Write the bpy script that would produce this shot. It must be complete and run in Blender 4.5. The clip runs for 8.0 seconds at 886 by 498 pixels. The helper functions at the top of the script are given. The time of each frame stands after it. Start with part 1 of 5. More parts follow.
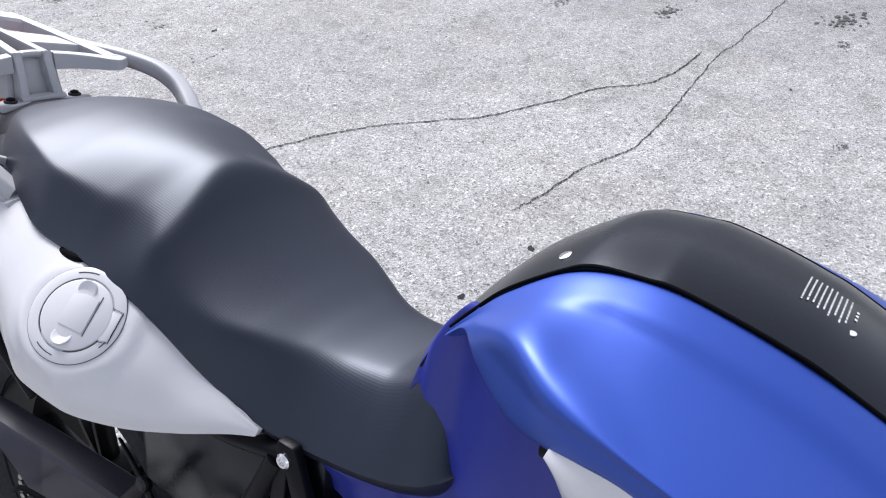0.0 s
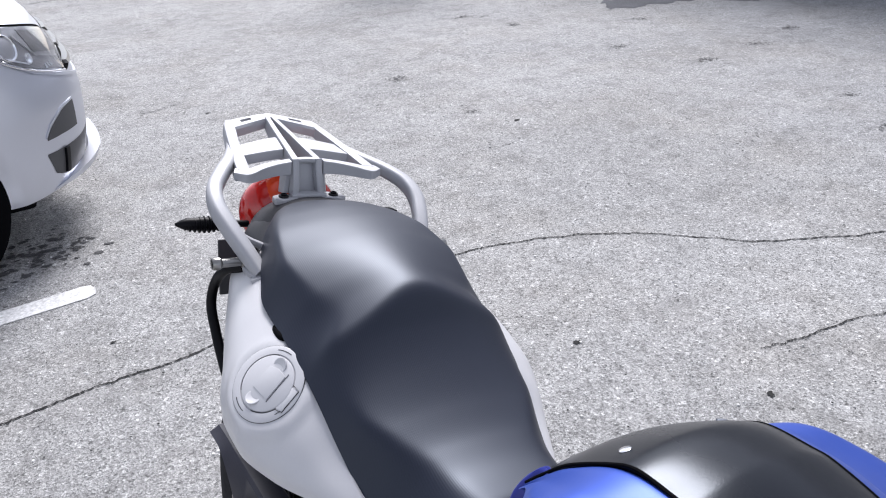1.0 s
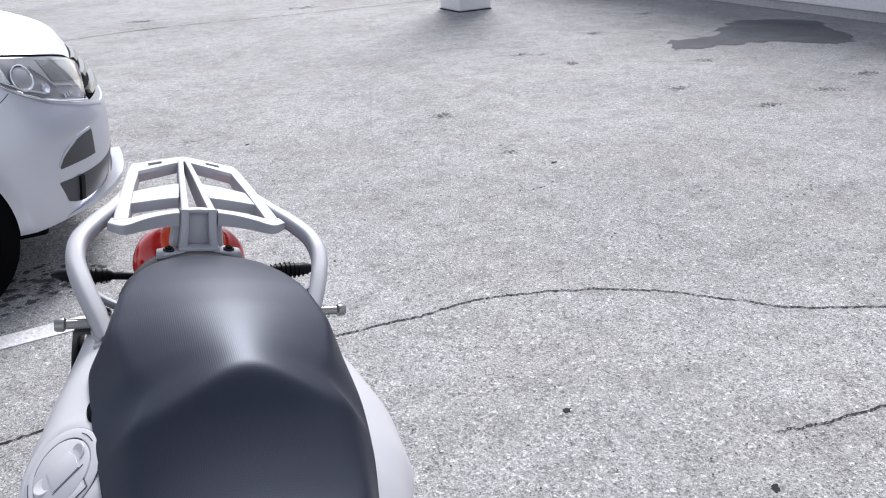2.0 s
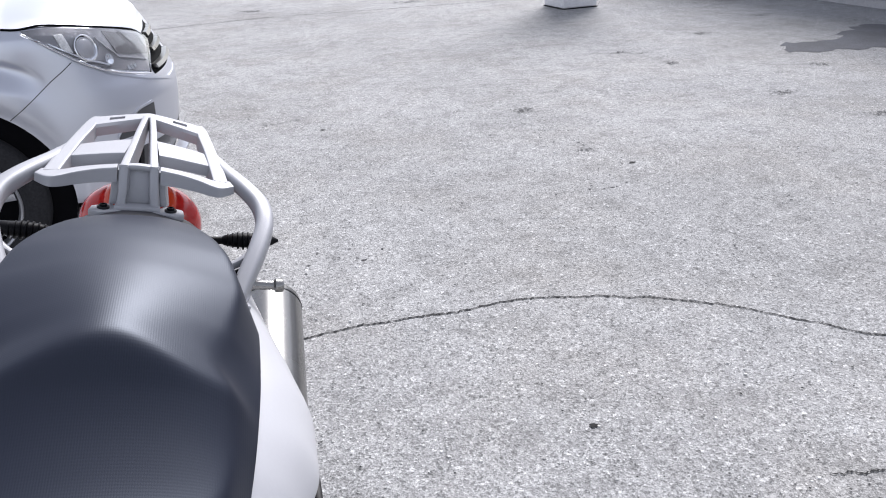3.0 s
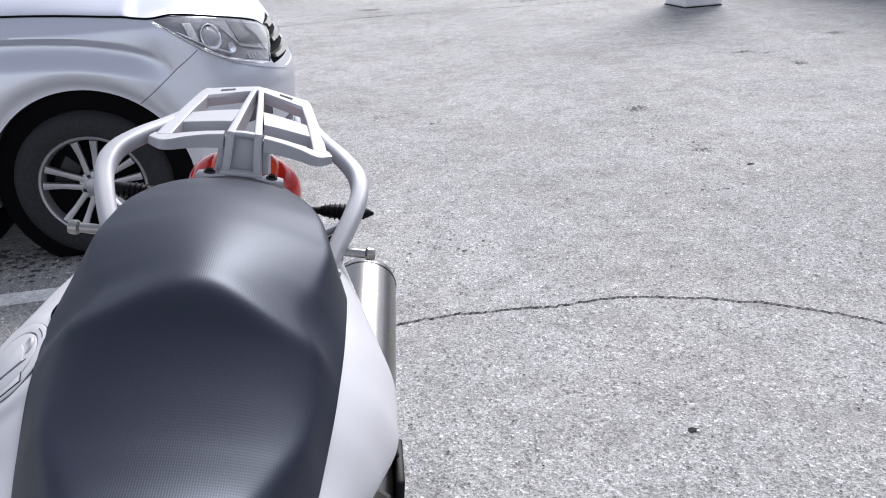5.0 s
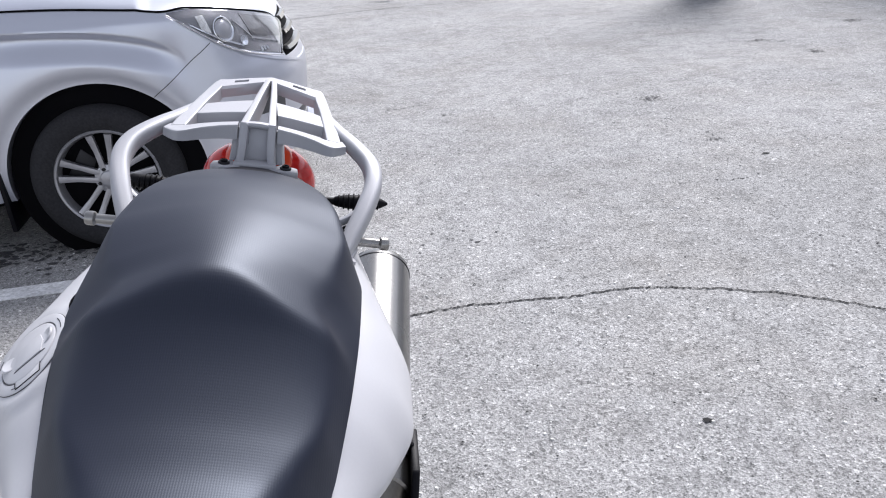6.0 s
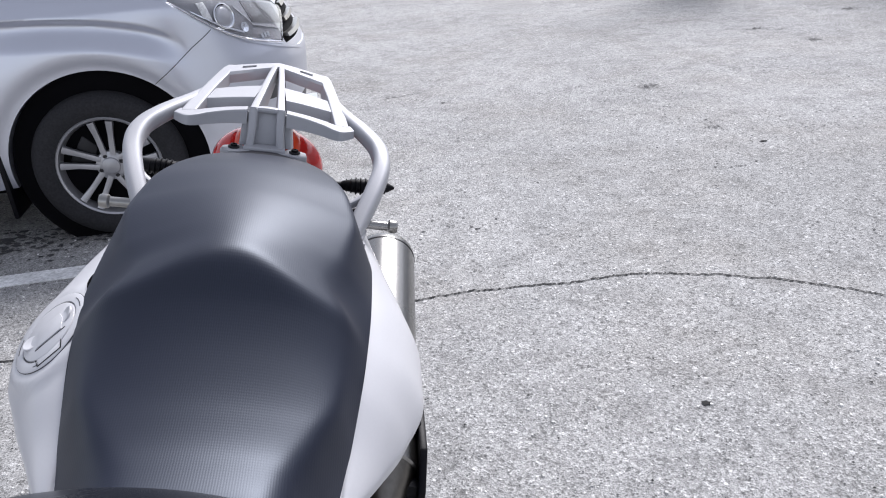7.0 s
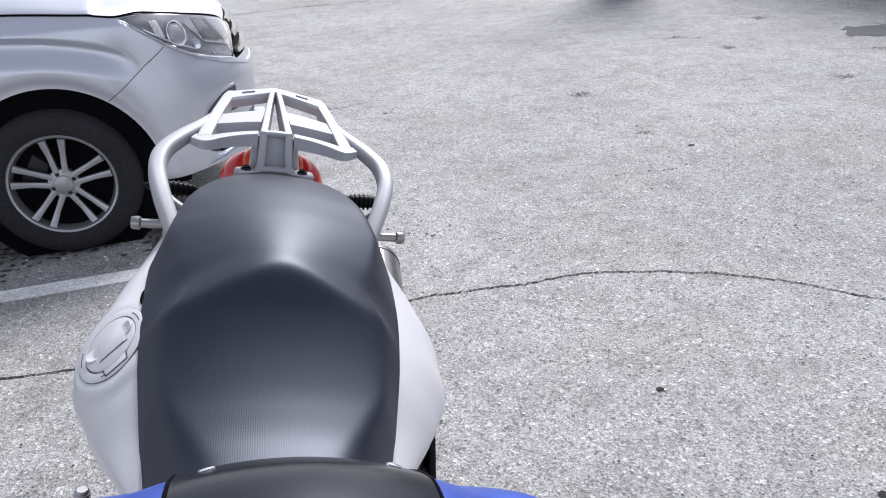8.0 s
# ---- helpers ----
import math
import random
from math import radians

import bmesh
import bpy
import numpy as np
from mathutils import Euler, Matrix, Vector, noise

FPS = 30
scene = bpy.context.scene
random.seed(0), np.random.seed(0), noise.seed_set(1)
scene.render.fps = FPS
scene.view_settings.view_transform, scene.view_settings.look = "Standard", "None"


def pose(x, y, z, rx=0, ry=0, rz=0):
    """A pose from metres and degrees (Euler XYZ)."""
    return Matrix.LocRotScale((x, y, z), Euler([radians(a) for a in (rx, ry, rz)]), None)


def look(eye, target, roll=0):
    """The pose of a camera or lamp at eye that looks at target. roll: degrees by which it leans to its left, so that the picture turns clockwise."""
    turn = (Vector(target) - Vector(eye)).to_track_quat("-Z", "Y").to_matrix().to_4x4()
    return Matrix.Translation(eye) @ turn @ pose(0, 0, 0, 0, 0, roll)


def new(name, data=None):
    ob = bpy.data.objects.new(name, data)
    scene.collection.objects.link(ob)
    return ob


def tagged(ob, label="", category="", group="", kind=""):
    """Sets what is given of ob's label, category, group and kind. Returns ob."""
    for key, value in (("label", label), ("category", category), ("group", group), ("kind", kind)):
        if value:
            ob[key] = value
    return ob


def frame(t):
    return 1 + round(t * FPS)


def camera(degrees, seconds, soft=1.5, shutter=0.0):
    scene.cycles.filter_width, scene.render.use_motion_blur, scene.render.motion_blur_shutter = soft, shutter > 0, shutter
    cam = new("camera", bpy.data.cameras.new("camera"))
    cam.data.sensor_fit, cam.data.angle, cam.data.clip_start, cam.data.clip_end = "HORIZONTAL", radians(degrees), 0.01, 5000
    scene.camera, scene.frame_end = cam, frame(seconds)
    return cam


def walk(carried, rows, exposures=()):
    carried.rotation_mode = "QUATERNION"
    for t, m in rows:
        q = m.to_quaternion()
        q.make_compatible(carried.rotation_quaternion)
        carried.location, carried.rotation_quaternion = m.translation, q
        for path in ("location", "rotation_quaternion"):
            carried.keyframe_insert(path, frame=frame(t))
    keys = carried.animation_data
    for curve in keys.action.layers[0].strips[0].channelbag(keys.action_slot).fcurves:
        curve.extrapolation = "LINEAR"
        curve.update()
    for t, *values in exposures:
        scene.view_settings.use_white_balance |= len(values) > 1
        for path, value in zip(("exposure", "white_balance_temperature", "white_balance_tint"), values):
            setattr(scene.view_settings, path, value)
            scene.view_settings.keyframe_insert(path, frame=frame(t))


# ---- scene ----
cam = camera(61.0, 8.0, soft=1.1)
PATH = [
    (0, (-0.28, 0.001, 1.288), (0.94, 1.116, 0.162), -0.1),
    (0.5, (-0.276, -0.108, 1.349), (0.576, 1.376, 0.313), -1.3),
    (1, (-0.17, -0.12, 1.393), (0.495, 1.516, 0.454), -2.4),
    (1.5, (-0.028, -0.092, 1.389), (0.572, 1.602, 0.512), -2.4),
    (1.7, (0.041, -0.084, 1.384), (0.601, 1.63, 0.519), -2.4),
    (2.8, (0.351, -0.016, 1.285), (0.622, 1.778, 0.443), -2.5),
    (3, (0.376, 0.0, 1.265), (0.597, 1.802, 0.426), -2.3),
    (3.5, (0.404, 0.002, 1.229), (0.516, 1.818, 0.399), -2.2),
    (4, (0.403, 0.008, 1.227), (0.433, 1.83, 0.403), -2.3),
    (4.5, (0.397, -0.001, 1.225), (0.372, 1.823, 0.404), -2.8),
    (6, (0.392, -0.005, 1.22), (0.299, 1.808, 0.381), -4.0),
    (6.5, (0.386, -0.009, 1.218), (0.285, 1.797, 0.365), -4.1),
    (7, (0.377, -0.027, 1.221), (0.292, 1.774, 0.355), -3.9),
    (7.5, (0.344, -0.059, 1.23), (0.327, 1.741, 0.359), -3.5),
    (8, (0.266, -0.129, 1.282), (0.371, 1.672, 0.419), -3.2),
]
walk(cam, [(t, look(eye, target, roll)) for t, eye, target, roll in PATH], exposures=[(0, 1.06, 6380, 14), (0.5, 0.93, 6380, 14), (1.0, 0.86, 6380, 14), (8, 0.83, 6380, 14)])
# ---- light ----
SUN_AZ, SUN_EL = 23.0, 47.0  # compass of the sun: degrees from +y towards +x, and height
world = bpy.data.worlds.new("sky")
scene.world = world
world.use_nodes = True
sky = world.node_tree.nodes.new("ShaderNodeTexSky")
sky.sky_type, sky.sun_disc = "NISHITA", False
sky.sun_elevation, sky.sun_rotation = radians(SUN_EL), radians(SUN_AZ)
sky.air_density, sky.dust_density, sky.ozone_density = 1.0, 0.8, 1.0
world.node_tree.nodes["Background"].inputs["Strength"].default_value = 0.106
haze = world.node_tree.nodes.new("ShaderNodeHueSaturation")  # a thin white haze over the whole sky
haze.inputs["Saturation"].default_value = 0.38
world.node_tree.links.new(sky.outputs[0], haze.inputs["Color"])
veil = world.node_tree.nodes.new("ShaderNodeMix")  # high thin cloud, even in all directions
veil.data_type = "RGBA"
veil.inputs[0].default_value = 0.18
veil.inputs[7].default_value = (4.6, 4.8, 5.4, 1)
world.node_tree.links.new(haze.outputs[0], veil.inputs[6])
world.node_tree.links.new(veil.outputs[2], world.node_tree.nodes["Background"].inputs["Color"])
sun = new("sun", bpy.data.lights.new("sun", "SUN"))
sun.data.energy, sun.data.angle, sun.data.color = 2.55, radians(24), (1.0, 0.99, 0.975)
_az, _el = radians(SUN_AZ), radians(SUN_EL)
sun.matrix_world = look((0, 0, 0), (-math.sin(_az) * math.cos(_el), -math.cos(_az) * math.cos(_el), -math.sin(_el)))

# ---- materials ----
def material(name, color, rough=0.5, metal=0.0, coat=0.0, grain=0.0, scale=60.0, bump=0.0, coord="Object", stain=0.0, stain_scale=4.0, **more):
    """A surface with grain and stains at two scales, and a fine relief."""
    m = bpy.data.materials.new(name)
    m.use_nodes = True
    n, l = m.node_tree.nodes, m.node_tree.links
    b = n["Principled BSDF"]
    b.inputs["Base Color"].default_value = (*color, 1)
    b.inputs["Roughness"].default_value, b.inputs["Metallic"].default_value = rough, metal
    b.inputs["Coat Weight"].default_value, b.inputs["Coat Roughness"].default_value = coat, 0.06
    for key, value in more.items():
        b.inputs[key].default_value = value
    tc = n.new("ShaderNodeTexCoord")
    fine, broad = n.new("ShaderNodeTexNoise"), n.new("ShaderNodeTexNoise")
    fine.inputs["Scale"].default_value, broad.inputs["Scale"].default_value = scale, stain_scale
    fine.inputs["Detail"].default_value, broad.inputs["Detail"].default_value = 4, 5
    for t in (fine, broad):
        l.new(tc.outputs[coord], t.inputs["Vector"])
    if grain or stain:
        mul = n.new("ShaderNodeMix")
        mul.data_type, mul.blend_type = "RGBA", "MULTIPLY"
        mul.inputs[0].default_value = 1.0
        mul.inputs[6].default_value = (*color, 1)
        f, s = n.new("ShaderNodeMapRange"), n.new("ShaderNodeMapRange")
        f.inputs[3].default_value, f.inputs[4].default_value = 1 - grain, 1 + grain
        s.inputs[3].default_value, s.inputs[4].default_value = 1 - stain, 1 + stain
        f.inputs[1].default_value, f.inputs[2].default_value = 0.3, 0.7
        s.inputs[1].default_value, s.inputs[2].default_value = 0.3, 0.7
        l.new(fine.outputs["Fac"], f.inputs[0])
        l.new(broad.outputs["Fac"], s.inputs[0])
        prod = n.new("ShaderNodeMath")
        prod.operation = "MULTIPLY"
        l.new(f.outputs[0], prod.inputs[0])
        l.new(s.outputs[0], prod.inputs[1])
        l.new(prod.outputs[0], mul.inputs[7])
        l.new(mul.outputs[2], b.inputs["Base Color"])
        r = n.new("ShaderNodeMapRange")
        r.inputs[3].default_value, r.inputs[4].default_value = rough * 0.85, min(1, rough * 1.2)
        l.new(broad.outputs["Fac"], r.inputs[0])
        l.new(r.outputs[0], b.inputs["Roughness"])
    if bump:
        bp = n.new("ShaderNodeBump")
        bp.inputs["Strength"].default_value, bp.inputs["Distance"].default_value = bump, 0.002
        l.new(fine.outputs["Fac"], bp.inputs["Height"])
        l.new(bp.outputs[0], b.inputs["Normal"])
    return m


WHITE = material("white_paint", (0.57, 0.57, 0.59), 0.33, coat=0.25, stain=0.02, scale=300, grain=0.01)
SEAT = material("seat_vinyl", (0.0024, 0.0034, 0.0125), 0.45, stain=0.06, grain=0.06, scale=250, **{"Specular IOR Level": 0.68, "Specular Tint": (0.76, 0.85, 1.0, 1.0)})
SILVER = material("silver_coating", (0.40, 0.405, 0.43), 0.52, metal=0.25, grain=0.04, scale=900, bump=0.12, stain=0.03)
BLUE = material("blue_metallic_paint", (0.022, 0.068, 0.37), 0.46, metal=0.5, coat=0.22, grain=0.04, scale=1500, stain=0.02, **{"Coat Roughness": 0.3})
DEEP_BLUE = material("deep_blue_plastic", (0.014, 0.024, 0.23), 0.4, grain=0.05, scale=900, stain=0.04)
INTAKE = material("charcoal_plastic", (0.07, 0.07, 0.075), 0.6, grain=0.1, scale=300, stain=0.1)
COVER = material("black_plastic_cover", (0.002, 0.0025, 0.005), 0.26, grain=0.06, scale=400, bump=0.04, stain=0.05, **{"Specular IOR Level": 0.42, "Specular Tint": (0.8, 0.88, 1.0, 1.0)})
BLACK = material("black_plastic", (0.003, 0.003, 0.005), 0.42, grain=0.15, scale=300, bump=0.1, stain=0.1, **{"Specular IOR Level": 0.15})
SATIN = material("satin_charcoal_plastic", (0.030, 0.030, 0.042), 0.4, grain=0.1, scale=300, bump=0.06, stain=0.08, **{"Specular IOR Level": 0.35})
GREY = material("dark_grey_plastic", (0.035, 0.035, 0.041), 0.5, grain=0.08, scale=500, bump=0.08, stain=0.05)
STEEL = material("brushed_steel", (0.30, 0.295, 0.285), 0.27, metal=1.0, grain=0.05, scale=200, stain=0.06)
DULL = material("heat_dulled_steel", (0.16, 0.15, 0.135), 0.3, metal=1.0, grain=0.08, scale=150, stain=0.15, stain_scale=20)
CHROME = material("bright_metal", (0.78, 0.78, 0.8), 0.12, metal=1.0, stain=0.03, grain=0.02)
ALLOY = material("cast_alloy", (0.40, 0.40, 0.42), 0.38, metal=0.75, grain=0.05, scale=300, stain=0.06)
DARK_METAL = material("dark_metal", (0.02, 0.02, 0.023), 0.45, metal=0.5, grain=0.1, scale=200, stain=0.15)
RUBBER = material("tyre_rubber", (0.028, 0.028, 0.031), 0.75, grain=0.2, scale=120, bump=0.3, stain=0.15, **{"Specular IOR Level": 0.12})
RED = material("red_lens", (0.55, 0.012, 0.008), 0.12, coat=0.6, grain=0.03, stain=0.05)
ORANGE = material("orange_red_lens", (0.72, 0.06, 0.012), 0.12, coat=0.6, grain=0.03, stain=0.05)
PRINT = material("white_print", (0.5, 0.5, 0.5), 0.5, grain=0.02, stain=0.03)
CARPAINT = material("silver_car_paint", (0.60, 0.62, 0.685), 0.35, metal=0.92, coat=0.1, grain=0.03, scale=1200, stain=0.02, stain_scale=2)
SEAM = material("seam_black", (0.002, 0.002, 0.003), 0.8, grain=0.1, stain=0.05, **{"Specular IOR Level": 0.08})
MIRROR = material("lamp_reflector", (0.85, 0.86, 0.88), 0.08, metal=1.0, stain=0.02, grain=0.01)
GLASS = material("lamp_glass", (0.95, 0.96, 0.98), 0.02, grain=0.0, **{"Transmission Weight": 1.0, "IOR": 1.3})
HOUSING = material("lamp_housing", (0.20, 0.20, 0.215), 0.3, metal=0.3, grain=0.05, stain=0.1, stain_scale=20)
WINDOW = material("tinted_glass", (0.02, 0.022, 0.025), 0.05, stain=0.02, grain=0.01)
LINE = material("line_paint", (0.72, 0.72, 0.72), 0.75, grain=0.25, scale=90, bump=0.6, stain=0.18, stain_scale=9)
TAR = material("dark_crack", (0.010, 0.010, 0.011), 0.9, grain=0.3, scale=120, stain=0.2)
WALL = material("white_render", (0.72, 0.72, 0.74), 0.8, grain=0.05, scale=40, bump=0.3, stain=0.06, stain_scale=1.2)
CONCRETE = material("grey_concrete", (0.42, 0.42, 0.44), 0.85, grain=0.12, scale=50, bump=0.4, stain=0.12, stain_scale=1.5)


def seat_weave(m):
    """Fine ribbed weave pressed into the vinyl, about 2 mm from rib to rib."""
    n, l = m.node_tree.nodes, m.node_tree.links
    tc, sep = n.new("ShaderNodeTexCoord"), n.new("ShaderNodeSeparateXYZ")
    l.new(tc.outputs["Object"], sep.inputs[0])
    waves = []
    for axis, rate in (("X", 2600.0), ("Y", 2100.0)):
        k, s = n.new("ShaderNodeMath"), n.new("ShaderNodeMath")
        k.operation, s.operation = "MULTIPLY", "SINE"
        k.inputs[1].default_value = rate
        l.new(sep.outputs[axis], k.inputs[0])
        l.new(k.outputs[0], s.inputs[0])
        waves.append(s)
    add = n.new("ShaderNodeMath")
    add.operation = "MULTIPLY_ADD"
    add.inputs[1].default_value = 0.5
    l.new(waves[1].outputs[0], add.inputs[0])
    l.new(waves[0].outputs[0], add.inputs[2])
    bp = n.new("ShaderNodeBump")
    bp.inputs["Strength"].default_value, bp.inputs["Distance"].default_value = 0.14, 0.0001
    l.new(add.outputs[0], bp.inputs["Height"])
    l.new(bp.outputs[0], n["Principled BSDF"].inputs["Normal"])


seat_weave(SEAT)


def asphalt():
    """Pale worn asphalt: aggregate flecks, grit, broad stains."""
    m = bpy.data.materials.new("worn_asphalt")
    m.use_nodes = True
    n, l = m.node_tree.nodes, m.node_tree.links
    b = n["Principled BSDF"]
    b.inputs["Roughness"].default_value = 0.88
    tc = n.new("ShaderNodeTexCoord")

    def noise_tex(scale, detail=4.0, rough=0.6):
        t = n.new("ShaderNodeTexNoise")
        t.inputs["Scale"].default_value, t.inputs["Detail"].default_value, t.inputs["Roughness"].default_value = scale, detail, rough
        l.new(tc.outputs["Object"], t.inputs["Vector"])
        return t.outputs["Fac"]

    def ramp(src, *stops):
        r = n.new("ShaderNodeValToRGB")
        while len(r.color_ramp.elements) < len(stops):
            r.color_ramp.elements.new(0.5)
        for e, (p, v) in zip(r.color_ramp.elements, stops):
            e.position, e.color = p, (v, v, v, 1)
        l.new(src, r.inputs[0])
        return r.outputs[0]

    def mul(a, c):
        x = n.new("ShaderNodeMix")
        x.data_type, x.blend_type = "RGBA", "MULTIPLY"
        x.inputs[0].default_value = 1.0
        l.new(a, x.inputs[6])
        l.new(c, x.inputs[7])
        return x.outputs[2]

    def cells(scale):
        v = n.new("ShaderNodeTexVoronoi")
        v.inputs["Scale"].default_value = scale
        l.new(tc.outputs["Object"], v.inputs["Vector"])
        sep = n.new("ShaderNodeSeparateColor")
        l.new(v.outputs["Color"], sep.inputs[0])
        return v, sep.outputs

    vor, cell = cells(180.0)
    stones = ramp(cell[0], (0.0, 0.50), (0.25, 0.88), (0.75, 1.03), (0.93, 1.22), (1.0, 1.55))
    _, cell2 = cells(95.0)
    big = ramp(cell2[1], (0.0, 0.52), (0.09, 0.95), (0.93, 1.0), (0.97, 1.32), (1.0, 1.55))
    _, cell3 = cells(520.0)
    fine = ramp(cell3[0], (0.0, 0.40), (0.35, 0.97), (1.0, 1.25))
    grit = ramp(noise_tex(130, 5, 0.7), (0.32, 0.62), (0.5, 1.0), (0.68, 1.18))
    patch = ramp(noise_tex(5.5, 7, 0.72), (0.33, 0.74), (0.50, 1.0), (0.66, 1.07))
    mottle = ramp(noise_tex(20, 6, 0.75), (0.33, 0.74), (0.49, 1.0), (0.68, 1.08))
    broad = ramp(noise_tex(0.55, 5, 0.6), (0.33, 0.84), (0.50, 1.0), (0.66, 1.10))
    base = n.new("ShaderNodeRGB")
    base.outputs[0].default_value = (0.375, 0.375, 0.375, 1)
    out = base.outputs[0]
    for layer in (stones, big, fine, grit, mottle, patch, broad):
        out = mul(out, layer)
    grime = n.new("ShaderNodeMix")  # brownish weathered patches
    grime.data_type, grime.blend_type = "RGBA", "MULTIPLY"
    grime.inputs[7].default_value = (0.80, 0.765, 0.72, 1)
    l.new(ramp(noise_tex(1.3, 8, 0.68), (0.46, 0.0), (0.70, 0.6)), grime.inputs[0])
    l.new(out, grime.inputs[6])
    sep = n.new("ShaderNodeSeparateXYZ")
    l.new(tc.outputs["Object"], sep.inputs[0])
    reach = n.new("ShaderNodeMath")  # darker, bluer tone towards the wall, with an uneven edge
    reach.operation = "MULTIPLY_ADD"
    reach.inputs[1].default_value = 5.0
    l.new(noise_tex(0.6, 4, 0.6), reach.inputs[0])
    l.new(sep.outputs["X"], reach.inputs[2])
    wallward = n.new("ShaderNodeMapRange")
    wallward.inputs[1].default_value, wallward.inputs[2].default_value, wallward.inputs[3].default_value, wallward.inputs[4].default_value = 5.0, 9.0, 0.0, 1.0
    l.new(reach.outputs[0], wallward.inputs[0])
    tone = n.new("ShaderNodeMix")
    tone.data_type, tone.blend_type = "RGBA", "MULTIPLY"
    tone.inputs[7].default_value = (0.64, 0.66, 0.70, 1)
    l.new(wallward.outputs[0], tone.inputs[0])
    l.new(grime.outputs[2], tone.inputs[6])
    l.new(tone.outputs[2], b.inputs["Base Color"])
    bp, bp2 = n.new("ShaderNodeBump"), n.new("ShaderNodeBump")
    bp.inputs["Strength"].default_value, bp.inputs["Distance"].default_value = 0.6, 0.003
    bp2.inputs["Strength"].default_value, bp2.inputs["Distance"].default_value = 0.5, 0.002
    l.new(vor.outputs["Distance"], bp.inputs["Height"])
    l.new(noise_tex(420, 3), bp2.inputs["Height"])
    l.new(bp.outputs[0], bp2.inputs["Normal"])
    l.new(bp2.outputs[0], b.inputs["Normal"])
    return m


ASPHALT = asphalt()
GRIT = material("pale_grit", (0.62, 0.615, 0.60), 0.85, grain=0.3, scale=90, stain=0.35, stain_scale=30)
# for worn pits, and for the shade painted on the ground along the car
WORN_SHADE = material("worn_shaded_asphalt", (0.060, 0.060, 0.064), 0.9, grain=0.45, scale=160, bump=0.6, stain=0.3, stain_scale=14)
WET = material("damp_asphalt", (0.085, 0.088, 0.10), 0.85, grain=0.35, scale=140, bump=0.5, stain=0.25, stain_scale=3, **{"Specular IOR Level": 0.25})

# ---- mesh helpers ----
def part(name, bm, mat, parent, label="", smooth=True):
    me = bpy.data.meshes.new(name)
    bmesh.ops.recalc_face_normals(bm, faces=bm.faces)
    bm.to_mesh(me)
    bm.free()
    if mat:
        me.materials.append(mat)
    if smooth:
        me.polygons.foreach_set("use_smooth", [True] * len(me.polygons))
        me.set_sharp_from_angle(angle=radians(38))
    ob = new(name, me)
    ob.parent = parent
    if label:
        tagged(ob, label)
    return ob


def thing(name, m, label, category, group="", kind=""):
    ob = tagged(new(name), label, category, group, kind)
    ob.matrix_world = m
    return ob


def solo(name, bm, mat, label, category, kind="", group="", smooth=False):
    return tagged(part(name, bm, mat, None, smooth=smooth), label, category, group, kind)


def catmull(pts, steps):
    """A smooth curve through points of any dimension."""
    p = np.array(pts, float)
    p = np.vstack([2 * p[0] - p[1], p, 2 * p[-1] - p[-2]])
    out = []
    for i in range(1, len(p) - 2):
        for k in range(steps):
            t = k / steps
            a, b, c, d = p[i - 1:i + 3]
            out.append(0.5 * (2 * b + (c - a) * t + (2 * a - 5 * b + 4 * c - d) * t * t + (3 * b - a - 3 * c + d) * t ** 3))
    out.append(p[-2])
    return np.array(out)


def sheet(rows, close=False, bm=None, caps=False):
    """A mesh through rows of points; close: each row is a ring."""
    bm = bm or bmesh.new()
    vs = [[bm.verts.new(p) for p in r] for r in rows]
    n = len(vs[0])
    for a, b in zip(vs, vs[1:]):
        for j in range(n if close else n - 1):
            k = (j + 1) % n
            bm.faces.new((a[j], a[k], b[k], b[j]))
    if caps and close:
        bm.faces.new(vs[0][::-1])
        bm.faces.new(vs[-1])
    return bm


def thick(rows, depth, inward):
    """A closed shell: the sheet and a copy of it moved by depth along the vector inward."""
    rows = np.array(rows, float)
    back = rows + np.array(inward, float) * depth
    ring = [np.vstack([a, b[::-1]]) for a, b in zip(rows, back)]
    return sheet(ring, close=True, caps=True)


def sweep(path, w, h, up=(0, 0, 1), steps=6, sides=12, power=2.0, bm=None, taper=None):
    """A bar with a rounded section, w wide and h high, along a smooth path."""
    c = catmull(path, steps) if steps > 1 else np.array(path, float)
    tan = np.gradient(c, axis=0)
    up = np.array(up, float)
    rows = []
    for i, (p, t) in enumerate(zip(c, tan)):
        t = t / np.linalg.norm(t)
        s = np.cross(t, up)
        s /= np.linalg.norm(s)
        u = np.cross(s, t)
        f = 1.0 if taper is None else np.interp(i / (len(c) - 1), np.linspace(0, 1, len(taper)), taper)
        ring = []
        for k in range(sides):
            a = 2 * math.pi * (k + 0.5) / sides
            ca, sa = math.cos(a), math.sin(a)
            q = (abs(ca) ** power + abs(sa) ** power) ** (-1 / power)
            ring.append(p + f * q * (ca * s * w / 2 + sa * u * h / 2))
        rows.append(ring)
    return sheet(rows, close=True, bm=bm, caps=True)


def lathe(profile, m=None, sides=32, bm=None):
    """A turned body about the local z axis from (radius, height) pairs; closed at both ends."""
    bm = bm or bmesh.new()
    m = m or Matrix()
    rows = []
    for r, z in profile:
        rows.append([m @ Vector((max(r, 1e-4) * math.cos(2 * math.pi * k / sides), max(r, 1e-4) * math.sin(2 * math.pi * k / sides), z)) for k in range(sides)])
    loop = abs(profile[0][0] - profile[-1][0]) + abs(profile[0][1] - profile[-1][1]) < 1e-9
    return sheet(rows, close=True, bm=bm, caps=not loop)


